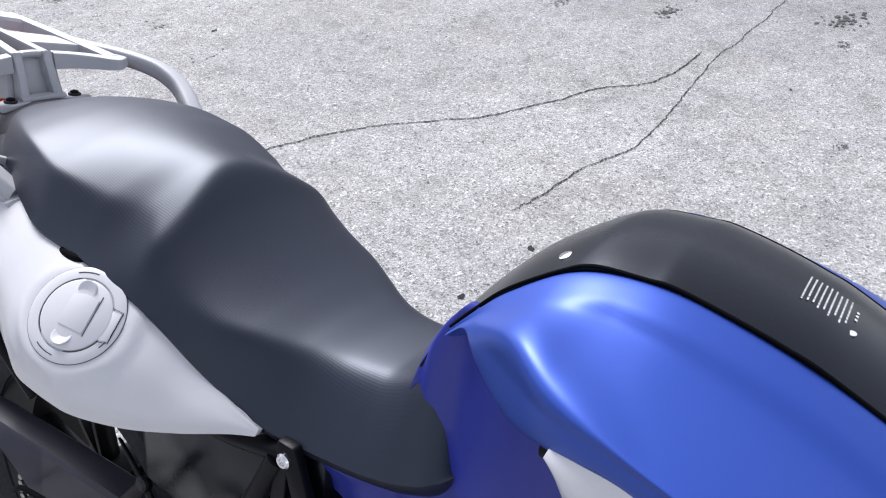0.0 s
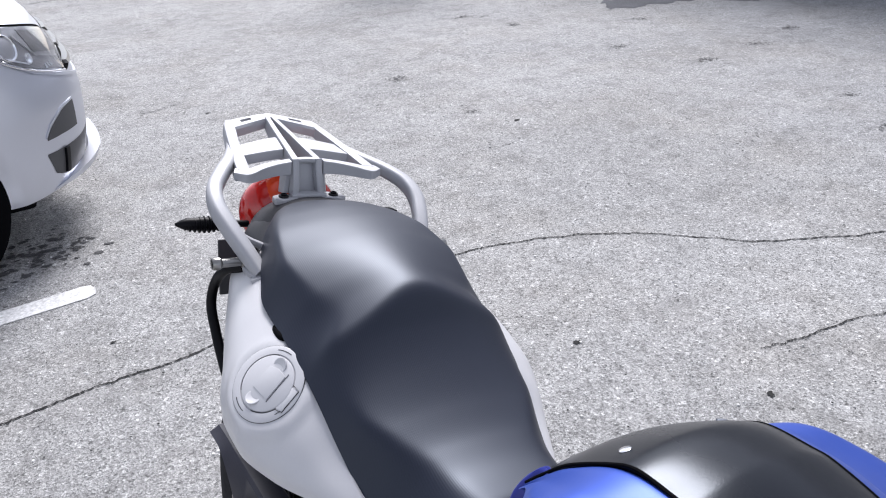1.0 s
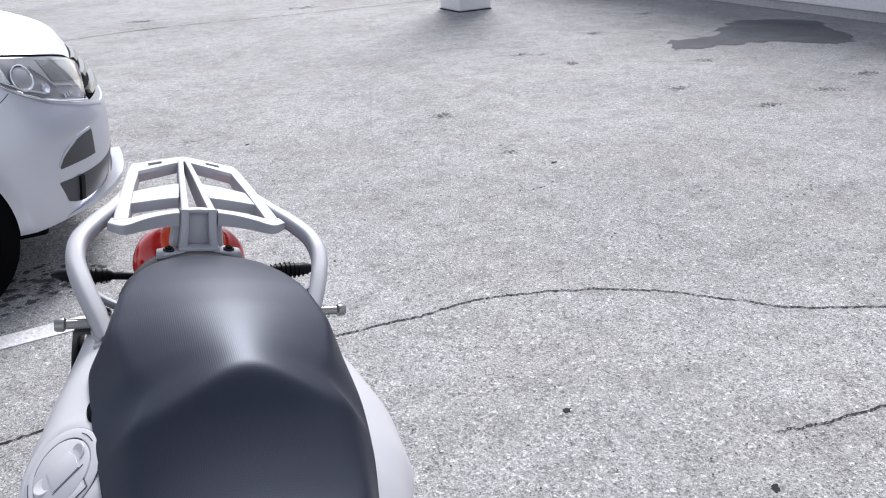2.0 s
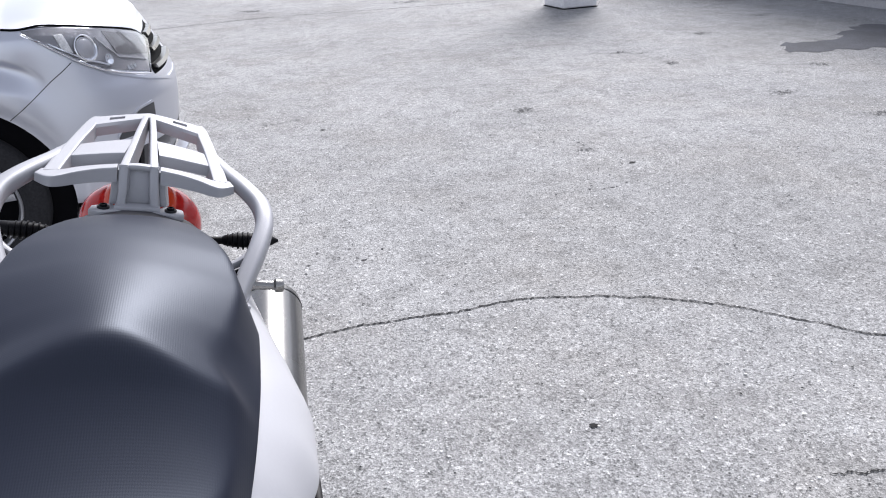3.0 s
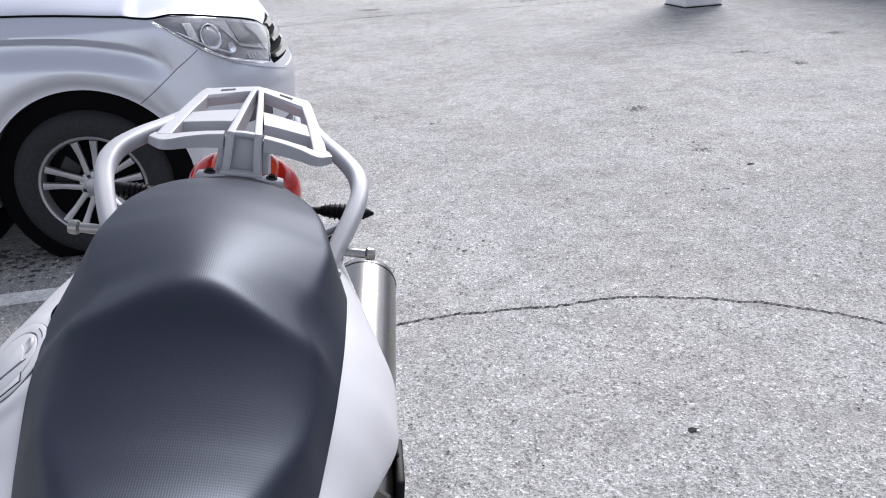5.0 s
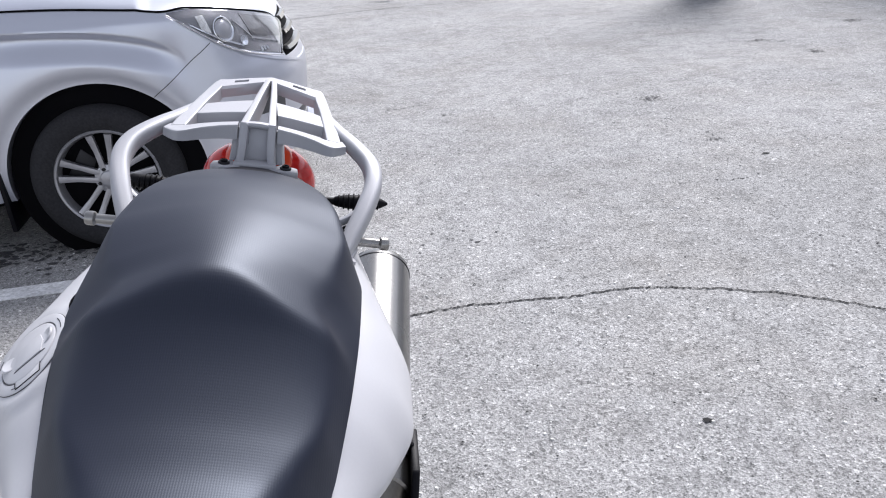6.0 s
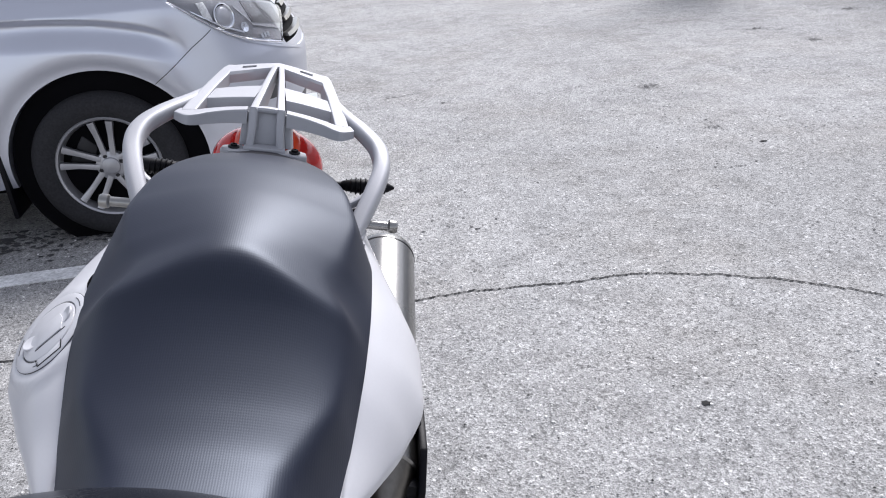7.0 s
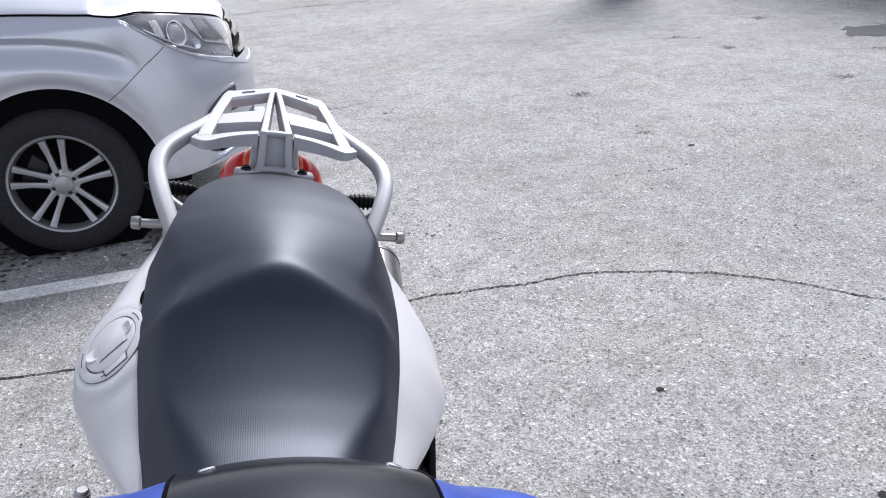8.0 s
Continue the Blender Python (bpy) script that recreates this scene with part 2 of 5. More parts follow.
def along(p0, p1):
    """A frame at p0 whose z axis points to p1."""
    d = Vector(p1) - Vector(p0)
    return Matrix.Translation(p0) @ d.to_track_quat("Z", "Y").to_matrix().to_4x4()


def rod(p0, p1, r, sides=20, bm=None, chamfer=0.12):
    d = (Vector(p1) - Vector(p0)).length
    c = min(r * chamfer * 2, d / 3)
    return lathe([(r - c, 0), (r, c), (r, d - c), (r - c, d)], along(p0, p1), sides, bm)


def prism(outline, depth, m=None, bevel=0.0, bm=None):
    """A flat plate from an outline in x, y, with its top at z = 0."""
    own = bmesh.new()
    m = m or Matrix()
    top = [own.verts.new((x, y, 0)) for x, y in outline]
    face = own.faces.new(top)
    ext = bmesh.ops.extrude_face_region(own, geom=[face])
    bmesh.ops.translate(own, verts=[g for g in ext["geom"] if isinstance(g, bmesh.types.BMVert)], vec=(0, 0, -depth))
    if bevel:
        bmesh.ops.recalc_face_normals(own, faces=own.faces)
        bmesh.ops.bevel(own, geom=list(own.edges), offset=bevel, segments=2, affect="EDGES", profile=0.5)
    bmesh.ops.transform(own, matrix=m, verts=own.verts)
    return own


def block(x0, x1, y0, y1, z0, z1, bevel=0.0, m=None):
    return prism([(x0, y0), (x1, y0), (x1, y1), (x0, y1)], z1 - z0, (m or Matrix()) @ Matrix.Translation((0, 0, z1)), bevel)


def dome(cx, cy, cz, rx, ry, rz, p=2.4, n=20, m=28, bm=None):
    rows = []
    for i in range(n + 1):
        a = -math.pi / 2 + math.pi * i / n
        ca, sa = max(math.cos(a), 1e-4) ** (2 / p), math.copysign(abs(math.sin(a)) ** (2 / p), a)
        row = []
        for k in range(m):
            b = 2 * math.pi * k / m
            row.append((cx + rx * ca * math.copysign(abs(math.cos(b)) ** (2 / p), math.cos(b)), cy + ry * ca * math.copysign(abs(math.sin(b)) ** (2 / p), math.sin(b)), cz + rz * sa))
        rows.append(row)
    return sheet(rows, close=True, bm=bm)


def smoothstep(a, b, x):
    t = min(1.0, max(0.0, (x - a) / (b - a)))
    return t * t * (3 - 2 * t)


def curve_of(keys):
    """A smooth function through (place, value, value...) keys, by monotone cubic pieces."""
    k = np.array(sorted(keys), float)
    x, v = k[:, 0], k[:, 1:]
    d = np.diff(v, axis=0) / np.diff(x)[:, None]
    g = np.zeros_like(v)
    g[0], g[-1] = d[0], d[-1]
    for i in range(1, len(x) - 1):
        same = d[i - 1] * d[i] > 0
        g[i] = np.where(same, 2 * d[i - 1] * d[i] / np.where(same, d[i - 1] + d[i], 1), 0)

    def f(q):
        q = min(max(q, x[0]), x[-1])
        i = min(int(np.searchsorted(x, q, side="right")) - 1, len(x) - 2)
        h = x[i + 1] - x[i]
        t = (q - x[i]) / h
        return ((2 * t ** 3 - 3 * t * t + 1) * v[i] + (t ** 3 - 2 * t * t + t) * h * g[i]
                + (3 * t * t - 2 * t ** 3) * v[i + 1] + (t ** 3 - t * t) * h * g[i + 1])
    return f


# ---- the ground ----
FAR = 400.0
bm = bmesh.new()
bm.faces.new([bm.verts.new(p) for p in ((-FAR, -FAR, 0), (FAR, -FAR, 0), (FAR, FAR, 0), (-FAR, FAR, 0))])
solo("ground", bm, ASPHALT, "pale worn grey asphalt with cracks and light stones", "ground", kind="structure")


def crack(name, pts, width, seed, label):
    """A crack in the asphalt: a ragged dark seam along a wandering line."""
    rng = random.Random(seed)
    c = catmull(pts, 34)
    rows = []
    wob = 0.0
    for i, p in enumerate(c):
        t = c[min(i + 1, len(c) - 1)] - c[max(i - 1, 0)]
        s = np.array([-t[1], t[0]]) / np.linalg.norm(t)
        wob = 0.80 * wob + rng.uniform(-1, 1) * 0.0032
        end = min(1.0, i / 6 + 0.15, (len(c) - 1 - i) / 6 + 0.15)
        a, b = width * end * rng.uniform(0.12, 1.0) / 2, width * end * rng.uniform(0.12, 1.0) / 2
        q = p + s * wob
        rows.append([(*(q - s * a), 0.003), (*(q + s * b), 0.003)])
    solo(name, sheet(rows), TAR, label, "crack", kind="structure")


crack("long_crack", [(-1.6, 1.78), (-1.25, 1.84), (-0.99, 1.88), (-0.72, 1.91), (-0.48, 1.965), (-0.2, 2.01), (0.05, 2.09), (0.27, 2.152), (0.42, 2.18), (0.63, 2.2),
                    (0.88, 2.238), (1.0, 2.24), (1.2, 2.206), (1.42, 2.14), (1.6, 2.05), (1.81, 1.89), (1.97, 1.785), (2.28, 1.68), (2.51, 1.61), (2.72, 1.48), (3.01, 1.465), (3.25, 1.5)],
      0.0115, 3, "thin dark crack wandering across the asphalt")
crack("side_crack", [(1.43, 1.257), (1.59, 1.247), (1.86, 1.246), (2.14, 1.2), (2.455, 1.252), (2.80, 1.325), (3.25, 1.41), (3.51, 1.42), (3.70, 1.455), (3.96, 1.47), (4.15, 1.51), (4.38, 1.53), (4.9, 1.6)],
      0.0080, 5, "thin dark crack ending near the motorcycle")
crack("far_joint", [(-4.5, 8.7), (-3.0, 9.2), (-1.69, 9.68), (-0.49, 10.16), (0.6, 10.3), (1.67, 10.44), (3.0, 10.7), (5.5, 11.0)], 0.03, 7, "thin joint between two stretches of asphalt")


def blot(name, x, y, rx, ry, turn, seed, mat, label, z=0.0025, rough=0.35):
    """A stain with a ragged outline."""
    rng = random.Random(seed)
    z += (seed % 23) * 0.00006
    bm = bmesh.new()
    vs = []
    ph = [rng.uniform(0, 6.3) for _ in range(6)]
    for k in range(36):
        a = 2 * math.pi * k / 36
        r = 1 + rough * sum(math.sin((j + 2) * a + ph[j]) / (j + 1.6) for j in range(6)) * 0.7
        px, py = rx * r * math.cos(a), ry * r * math.sin(a)
        vs.append(bm.verts.new((x + px * math.cos(turn) - py * math.sin(turn), y + px * math.sin(turn) + py * math.cos(turn), z)))
    bm.faces.new(vs)
    solo(name, bm, mat, label, "stain", kind="structure")


bm = bmesh.new()
edge = [(4.29, 6.4), (4.12, 6.0), (4.57, 5.97), (5.04, 5.91), (5.49, 5.55), (5.74, 5.64), (5.95, 6.1), (6.17, 6.66), (5.9, 6.95), (5.5, 7.04), (5.1, 6.75), (4.83, 6.45), (4.29, 6.4)]
rng = random.Random(2)
bm.faces.new([bm.verts.new((x + rng.uniform(-0.06, 0.06), y + rng.uniform(-0.05, 0.05), 0.0025)) for x, y in catmull(edge, 6)[:-1]])
solo("wet_patch", bm, WET, "dark damp patch on the asphalt beside the wall", "stain", kind="structure")
rng = random.Random(9)
SPOTS = [(-0.14, 4.82, 0.03), (-0.10, 4.83, 0.03), (-0.05, 4.85, 0.03), (0.0, 4.88, 0.03), (0.05, 4.91, 0.025), (0.09, 4.93, 0.02)]  # a scrape, then worn spots
for x, y, r in [(3.61, 4.08, 0.10), (4.24, 4.26, 0.11), (1.53, 4.75, 0.10), (2.80, 6.45, 0.10), (2.96, 6.36, 0.07), (3.77, 3.0, 0.07), (3.01, 5.89, 0.10), (4.85, 4.53, 0.11), (3.32, 4.72, 0.09), (4.09, 5.48, 0.10), (3.87, 7.14, 0.13),
                (4.99, 8.03, 0.15), (4.25, 1.15, 0.19), (3.72, 1.94, 0.12), (3.80, 1.01, 0.07), (3.46, 2.51, 0.08), (2.64, 0.62, 0.045), (1.67, 3.83, 0.06), (-0.84, 10.9, 0.2), (1.41, 11.0, 0.25)]:
    SPOTS.append((x, y, r))
for i, (x, y, r) in enumerate([(1.817, 3.56, 0.016), (0.945, 1.533, 0.012), (1.296, 1.08, 0.012), (0.975, 1.079, 0.011), (-0.41, 2.2, 0.008), (0.22, 4.62, 0.012), (3.06, 0.98, 0.008)]):
    blot("dark_pebble_mark", x, y, r, r * 0.8, 0.4, 60 + i, TAR, "tiny dark spot on the asphalt", rough=0.5)
rng = random.Random(77)
bm = bmesh.new()
for i in range(1500):  # tarry black dots
    x, y, r, a = rng.uniform(-1.2, 4.0), 0.5 + 5.0 * rng.random() ** 1.2, rng.uniform(0.0020, 0.0048), rng.uniform(0, 6.3)
    bm.faces.new([bm.verts.new((x + r * rng.uniform(0.6, 1) * math.cos(a + k * 1.0472), y + r * rng.uniform(0.6, 1) * math.sin(a + k * 1.0472), 0.0044 + i * 4e-7)) for k in range(6)])
solo("tar_dots", bm, TAR, "black tarry dots scattered over the asphalt", "asphalt wear", kind="stuff")
# dark pits and broken spots, singly near by and in ragged clusters farther off
rng = random.Random(31)
bm = bmesh.new()


def pit(x, y, r, z):
    a, n = rng.uniform(0, 6.3), rng.randrange(5, 8)
    bm.faces.new([bm.verts.new((x + 1.5 * r * rng.uniform(0.35, 1.0) * math.cos(a + k * 6.2832 / n), y + r * rng.uniform(0.35, 1.0) * math.sin(a + k * 6.2832 / n), z)) for k in range(n)])


for i in range(9000):
    pit(rng.uniform(-1.2, 3.6), 0.5 + 4.5 * rng.random() ** 1.3, rng.uniform(0.0010, 0.0030), 0.0016 + i * 1.4e-7)
for i, (x, y, r) in enumerate(SPOTS):
    for k in range(60):
        pit(x + rng.gauss(0, 0.50) * r, y + rng.gauss(0, 0.30) * r, r * rng.uniform(0.02, 0.11), 0.0036 + (i * 60 + k) * 4e-7)
for i in range(150):
    cx, cy, size = rng.uniform(-0.2, 5.2), rng.uniform(2.4, 9.0), rng.uniform(0.03, 0.13)
    for k in range(rng.randrange(10, 26)):
        pit(cx + rng.gauss(0, size), cy + rng.gauss(0, size * 0.45), size * rng.uniform(0.02, 0.07), 0.0022 + (i * 20 + k) * 4e-7)
# oily spots along the car's side that also paint in its contact shade
for i in range(520):
    f = rng.random()
    pit(-1.85 + 1.35 * f + rng.gauss(0, 0.09), 2.66 + 0.40 * f + rng.gauss(0, 0.085), rng.uniform(0.004, 0.026) * rng.uniform(0.4, 1.0), 0.0030 + i * 4e-7)
solo("pits_and_car_shade", bm, WORN_SHADE, "dark pits and oily broken spots in the worn asphalt, with painted shade beside the car", "asphalt wear", kind="stuff")

# loose pale grit lying on the asphalt
rng = random.Random(23)
bm = bmesh.new()
for _ in range(4200):
    x, y = rng.uniform(-1.4, 3.6), 0.4 + 5.0 * rng.random() ** 1.4
    r = rng.uniform(0.0020, 0.0044) * (1.6 if rng.random() < 0.22 else 1)
    a = rng.uniform(0, 6.3)
    top = [bm.verts.new((x + r * rng.uniform(0.5, 0.8) * math.cos(a + k * 1.257), y + r * rng.uniform(0.5, 0.8) * math.sin(a + k * 1.257), r * rng.uniform(0.55, 0.8))) for k in range(5)]
    low = [bm.verts.new((x + r * rng.uniform(0.9, 1.3) * math.cos(a + k * 1.257), y + r * rng.uniform(0.9, 1.3) * math.sin(a + k * 1.257), 0.0)) for k in range(5)]
    bm.faces.new(top)
    for k in range(5):
        bm.faces.new((low[k], low[(k + 1) % 5], top[(k + 1) % 5], top[k]))
solo("loose_grit", bm, GRIT, "pale loose grit scattered over the asphalt", "grit", kind="stuff")

# parking line, with a worn rounded end
LM = pose(-0.465, 2.6, 0.004, 0, 0, 12)
solo("parking_line", prism([(-4.0, -0.05), (-0.03, -0.048), (0.0, -0.035), (0.008, 0.0), (0.0, 0.04), (-0.03, 0.05), (-4.0, 0.05)], 0.003, LM), LINE, "worn white painted parking line on asphalt", "road marking", kind="structure")

# white wall and square column at the far side of the yard
solo("wall_east", block(0, 0.25, -6, 9, 0.10, 3.2, 0.01, pose(6.75, 5.5, 0, 0, 0, 9.5)), WALL, "plain white rendered wall of a building", "wall", kind="structure")
solo("wall_base", block(0.03, 0.22, -6, 9, 0.0, 0.097, 0, pose(6.75, 5.5, 0, 0, 0, 9.5)), CONCRETE, "dark recessed plinth under a white wall", "plinth", kind="structure")
column = thing("column", pose(3.30, 9.62, 0, 0, 0, 14), "white square column standing on asphalt", "column", kind="structure")
part("shaft", block(-0.24, 0.24, -0.24, 0.24, 0.012, 3.0, 0.012), WALL, column, smooth=False)
part("base_joint", block(-0.245, 0.245, -0.245, 0.245, 0.0, 0.012), TAR, column, "dark joint", smooth=False)

# ---- the motorcycle, in its own frame: y to its rear, x to its left, origin between bar spools on the ground ----
bike = thing("motorcycle", pose(-0.102, 0.8995, 0, 0, 12.06, 7.75), "blue, white and black motorcycle leaning on its side stand", "motorcycle")

SEAT_EDGE = curve_of([(0.108, 0.012, 0.893), (0.100, 0.045, 0.886), (0.085, 0.075, 0.880), (0.05, 0.104, 0.873), (0.0, 0.127, 0.862), (-0.06, 0.147, 0.846), (-0.12, 0.162, 0.834), (-0.2, 0.160, 0.823),
                      (-0.28, 0.154, 0.797), (-0.35, 0.144, 0.755), (-0.41, 0.133, 0.721), (-0.46, 0.125, 0.711), (-0.52, 0.119, 0.713), (-0.565, 0.115, 0.719), (-0.600, 0.111, 0.731), (-0.618, 0.101, 0.739), (-0.628, 0.090, 0.745)])
# place of the crease as a share of the half width, slope of the pillion's two facets, rounding of the ridge between them, softness of the crease
SEAT_CREASE = curve_of([(0.108, 0.74, 0.22, 0.10, 0.006), (0.05, 0.86, 0.28, 0.10, 0.008), (-0.03, 0.88, 0.33, 0.10, 0.006), (-0.10, 0.85, 0.46, 0.10, 0.0035), (-0.18, 0.76, 0.56, 0.065, 0.0025), (-0.225, 0.66, 0.64, 0.052, 0.0022),
                        (-0.26, 0.80, 0.64, 0.052, 0.004), (-0.30, 0.90, 0.64, 0.052, 0.006), (-0.35, 0.88, 0.64, 0.052, 0.008), (-0.40, 0.77, 0.64, 0.052, 0.009), (-0.45, 0.64, 0.64, 0.052, 0.010), (-0.52, 0.58, 0.64, 0.052, 0.010), (-0.58, 0.60, 0.64, 0.052, 0.008), (-0.628, 0.72, 0.64, 0.052, 0.004)])
SEAT_TOP = curve_of([(0.108, 0.895), (0.1, 0.903), (0.085, 0.909), (0.05, 0.918), (0.0, 0.926), (-0.05, 0.929), (-0.10, 0.928), (-0.15, 0.924), (-0.22, 0.9155), (-0.3, 0.904), (-0.626, 0.90)])
BUCKET = curve_of([(0.12, 1.20), (-0.10, 1.05), (-0.20, 0.957), (-0.23, 0.929), (-0.25, 0.906), (-0.28, 0.869), (-0.33, 0.8325), (-0.38, 0.8085), (-0.43, 0.794), (-0.475, 0.789), (-0.52, 0.793), (-0.548, 0.805), (-0.564, 0.818), (-0.577, 0.825), (-0.587, 0.824), (-0.598, 0.812), (-0.610, 0.789), (-0.620, 0.768), (-0.628, 0.755)])


def smin(a, b, s):
    return min(a, b) - s * math.log(1 + math.exp(-min(abs(a - b) / s, 50)))


def seat_mesh():
    """Pillion with two facets that fall from a soft ridge, a step, the dished rider's seat, and flanks below a crease."""
    rows = []
    ys = np.concatenate([np.linspace(0.108, 0.05, 14), np.linspace(0.045, -0.55, 120), np.linspace(-0.553, -0.628, 26)])
    for y in ys:
        w, zl = SEAT_EDGE(y)
        share, facet, ridge, soft = SEAT_CREASE(y)
        top, low = float(SEAT_TOP(y)[0]), float(BUCKET(y)[0])
        crown = 75 * smoothstep(-0.42, -0.26, y)

        def body(x):
            return smin(top - facet * (math.hypot(x, ridge) - ridge), low - 0.9 * x * x - crown * x ** 4, 0.0045)

        xc = share * w
        slope = max(0.35, (body(xc) - zl) / (w - xc))
        row = []
        for k in range(-38, 39):
            x = w * math.copysign(math.sin(math.pi / 2 * abs(k) / 38) ** 0.9, k)
            row.append((x, y, smin(body(x), zl + slope * (w - abs(x)), soft if abs(k) < 38 else 0.001)))
        a, b = row[0], row[-1]
        row = [(a[0] * 0.86, y, a[2] - 0.022), (a[0] * 0.975, y, a[2] - 0.009)] + row + [(b[0] * 0.975, y, b[2] - 0.009), (b[0] * 0.86, y, b[2] - 0.022)]
        rows.append(row)
    return sheet(rows, close=True, caps=True)


part("seat", seat_mesh(), SEAT, bike, "black ribbed vinyl seat with a raised pillion step")

CAP_C, CAP_N = np.array((-0.190, -0.2276, 0.7838)), np.array((-0.657, -0.275, 0.702))
CAP_N = CAP_N / np.linalg.norm(CAP_N)
# side panel: place along the bike, then inner edge, widest line and lower edge as (half width, height)
PANEL = curve_of([(0.035, 0.124, 0.850, 0.160, 0.815, 0.160, 0.755), (-0.05, 0.142, 0.840, 0.192, 0.778, 0.182, 0.712), (-0.12, 0.158, 0.828, 0.214, 0.762, 0.208, 0.690), (-0.18, 0.158, 0.822, 0.232, 0.742, 0.224, 0.682),
                  (-0.24, 0.155, 0.808, 0.232, 0.728, 0.220, 0.680), (-0.30, 0.150, 0.785, 0.210, 0.718, 0.202, 0.683), (-0.36, 0.142, 0.748, 0.176, 0.715, 0.172, 0.692), (-0.405, 0.136, 0.726, 0.150, 0.716, 0.148, 0.704), (-0.428, 0.133, 0.715, 0.137, 0.712, 0.136, 0.709)])


def side_panel_mesh(side):
    rows = []
    for y in np.linspace(0.035, -0.428, 80):
        wi, zi, wo, zo, wl, zl = PANEL(y)
        we, ze = wo + (wl - wo) * 0.70 + 0.003, zo + (zl - zo) * 0.70
        sec = np.vstack([catmull([(wi - 0.012, zi - 0.012), (wi, zi), (wi + (wo - wi) * 0.62, zi + (zo - zi) * 0.40), (wo, zo), (we, ze)], 9), [(we + (wl - 0.016 - we) * f, ze + (zl - ze) * f) for f in (0.08, 0.5, 1.0)], [(wl - 0.022, zl - 0.008)]])
        row = []
        for i, (w, z) in enumerate(sec):
            p = np.array((side * w, y, z))
            if side < 0:  # boss that carries the filler cap
                d = p - CAP_C
                h = d @ CAP_N
                r = np.linalg.norm(d - h * CAP_N)
                p = p - CAP_N * h * (1 - smoothstep(0.056, 0.070, r)) * smoothstep(8, 15, i)
                fore = smoothstep(0.01, 0.05, CAP_C[1] - p[1])  # ahead of the cap the boss ends in a soft ledge
                p = p - CAP_N * 0.0055 * fore * smoothstep(0.060, 0.074, r) * (1 - smoothstep(0.11, 0.19, r)) * smoothstep(4, 12, i)
            row.append(p)
        rows.append(row)
    return thick(rows, 0.006, (-side, 0, -0.2))


part("side_panel", side_panel_mesh(-1), WHITE, bike, "glossy white side panel carrying the fuel filler")
part("side_panel", side_panel_mesh(1), WHITE, bike, "glossy white side panel")

# filler cap: ring, lid, key flap
_n, _u = Vector(CAP_N), Vector((0.695, 0.13, 0.705))
_u = (_u - _n * _n.dot(_u)).normalized()
CM = Matrix.Translation(Vector(CAP_C)) @ Matrix((_u, _n.cross(_u), _n)).transposed().to_4x4()  # along the key flap, across it, outwards
cap = part("filler_cap", lathe([(0.0508, -0.004), (0.0508, 0.0012), (0.0495, 0.0022), (0.0392, 0.0024), (0.0388, 0.0005), (0.0375, 0.0005), (0.037, 0.003), (0.0355, 0.0038), (0.0, 0.0042)], CM, 64), WHITE, bike, "round white fuel filler cap with a key flap")
part("seat_gap", dome(-0.157, -0.172, 0.821, 0.008, 0.020, 0.007), SEAM, bike)
part("key_flap", prism([(-0.016, -0.0165), (0.020, -0.0165), (0.022, 0.0), (0.018, 0.013), (-0.014, 0.013)], 0.003, CM @ Matrix.Translation((0, 0.0, 0.0052)), 0.0004), WHITE, cap)
for u0, tilt in ((-0.024, 16), (0.026, -16)):
    part("finger_recess", lathe([(0.0105, -0.002), (0.0105, 0.0), (0.0095, 0.0004), (0.006, -0.0006), (0.0, -0.0010)], CM @ pose(u0, 0.002, 0.0046, 0, tilt), 24), WHITE, cap)
part("flap_gap", block(-0.018, 0.025, -0.0184, -0.0176, 0.003, 0.0045, 0, CM), GREY, cap)
part("ring_gap", sweep([CM @ Vector((0.0510 * math.cos(a), 0.0510 * math.sin(a), 0.0004)) for a in np.linspace(0, 6.2832, 60)], 0.0009, 0.001, up=CAP_N, steps=1, sides=6), GREY, cap)
part("lid_notch", prism([(-0.014, -0.0445), (0.016, -0.0445), (0.017, -0.034), (-0.016, -0.034)], 0.002, CM @ Matrix.Translation((0, 0, 0.0030)), 0.0004), WHITE, cap)
part("notch_gap", sweep([CM @ Vector(p) for p in ((0.0185, -0.033, 0.0034), (0.0175, -0.0455, 0.0028), (-0.0155, -0.0455, 0.0028), (-0.0175, -0.034, 0.0034))], 0.0007, 0.001, up=CAP_N, steps=1, sides=6), SEAM, cap)
for s in (0.0, 2.6, 4.2):
    arc = [(0.0450 * math.cos(s + a), 0.0450 * math.sin(s + a)) for a in np.linspace(0, 0.5, 8)]
    part("ring_mark", sweep([CM @ Vector((x, y, 0.0024)) for x, y in arc], 0.0012, 0.0006, up=CAP_N, steps=1, sides=6), GREY, cap)
part("lid_gap", sweep([CM @ Vector((0.0382 * math.cos(a), 0.0382 * math.sin(a), 0.0016)) for a in np.linspace(0.4, 2.4, 30)], 0.0007, 0.001, up=CAP_N, steps=1, sides=6), GREY, cap)
part("lid_gap", sweep([CM @ Vector((0.0382 * math.cos(a), 0.0382 * math.sin(a), 0.0016)) for a in np.linspace(3.3, 5.2, 30)], 0.0007, 0.001, up=CAP_N, steps=1, sides=6), GREY, cap)

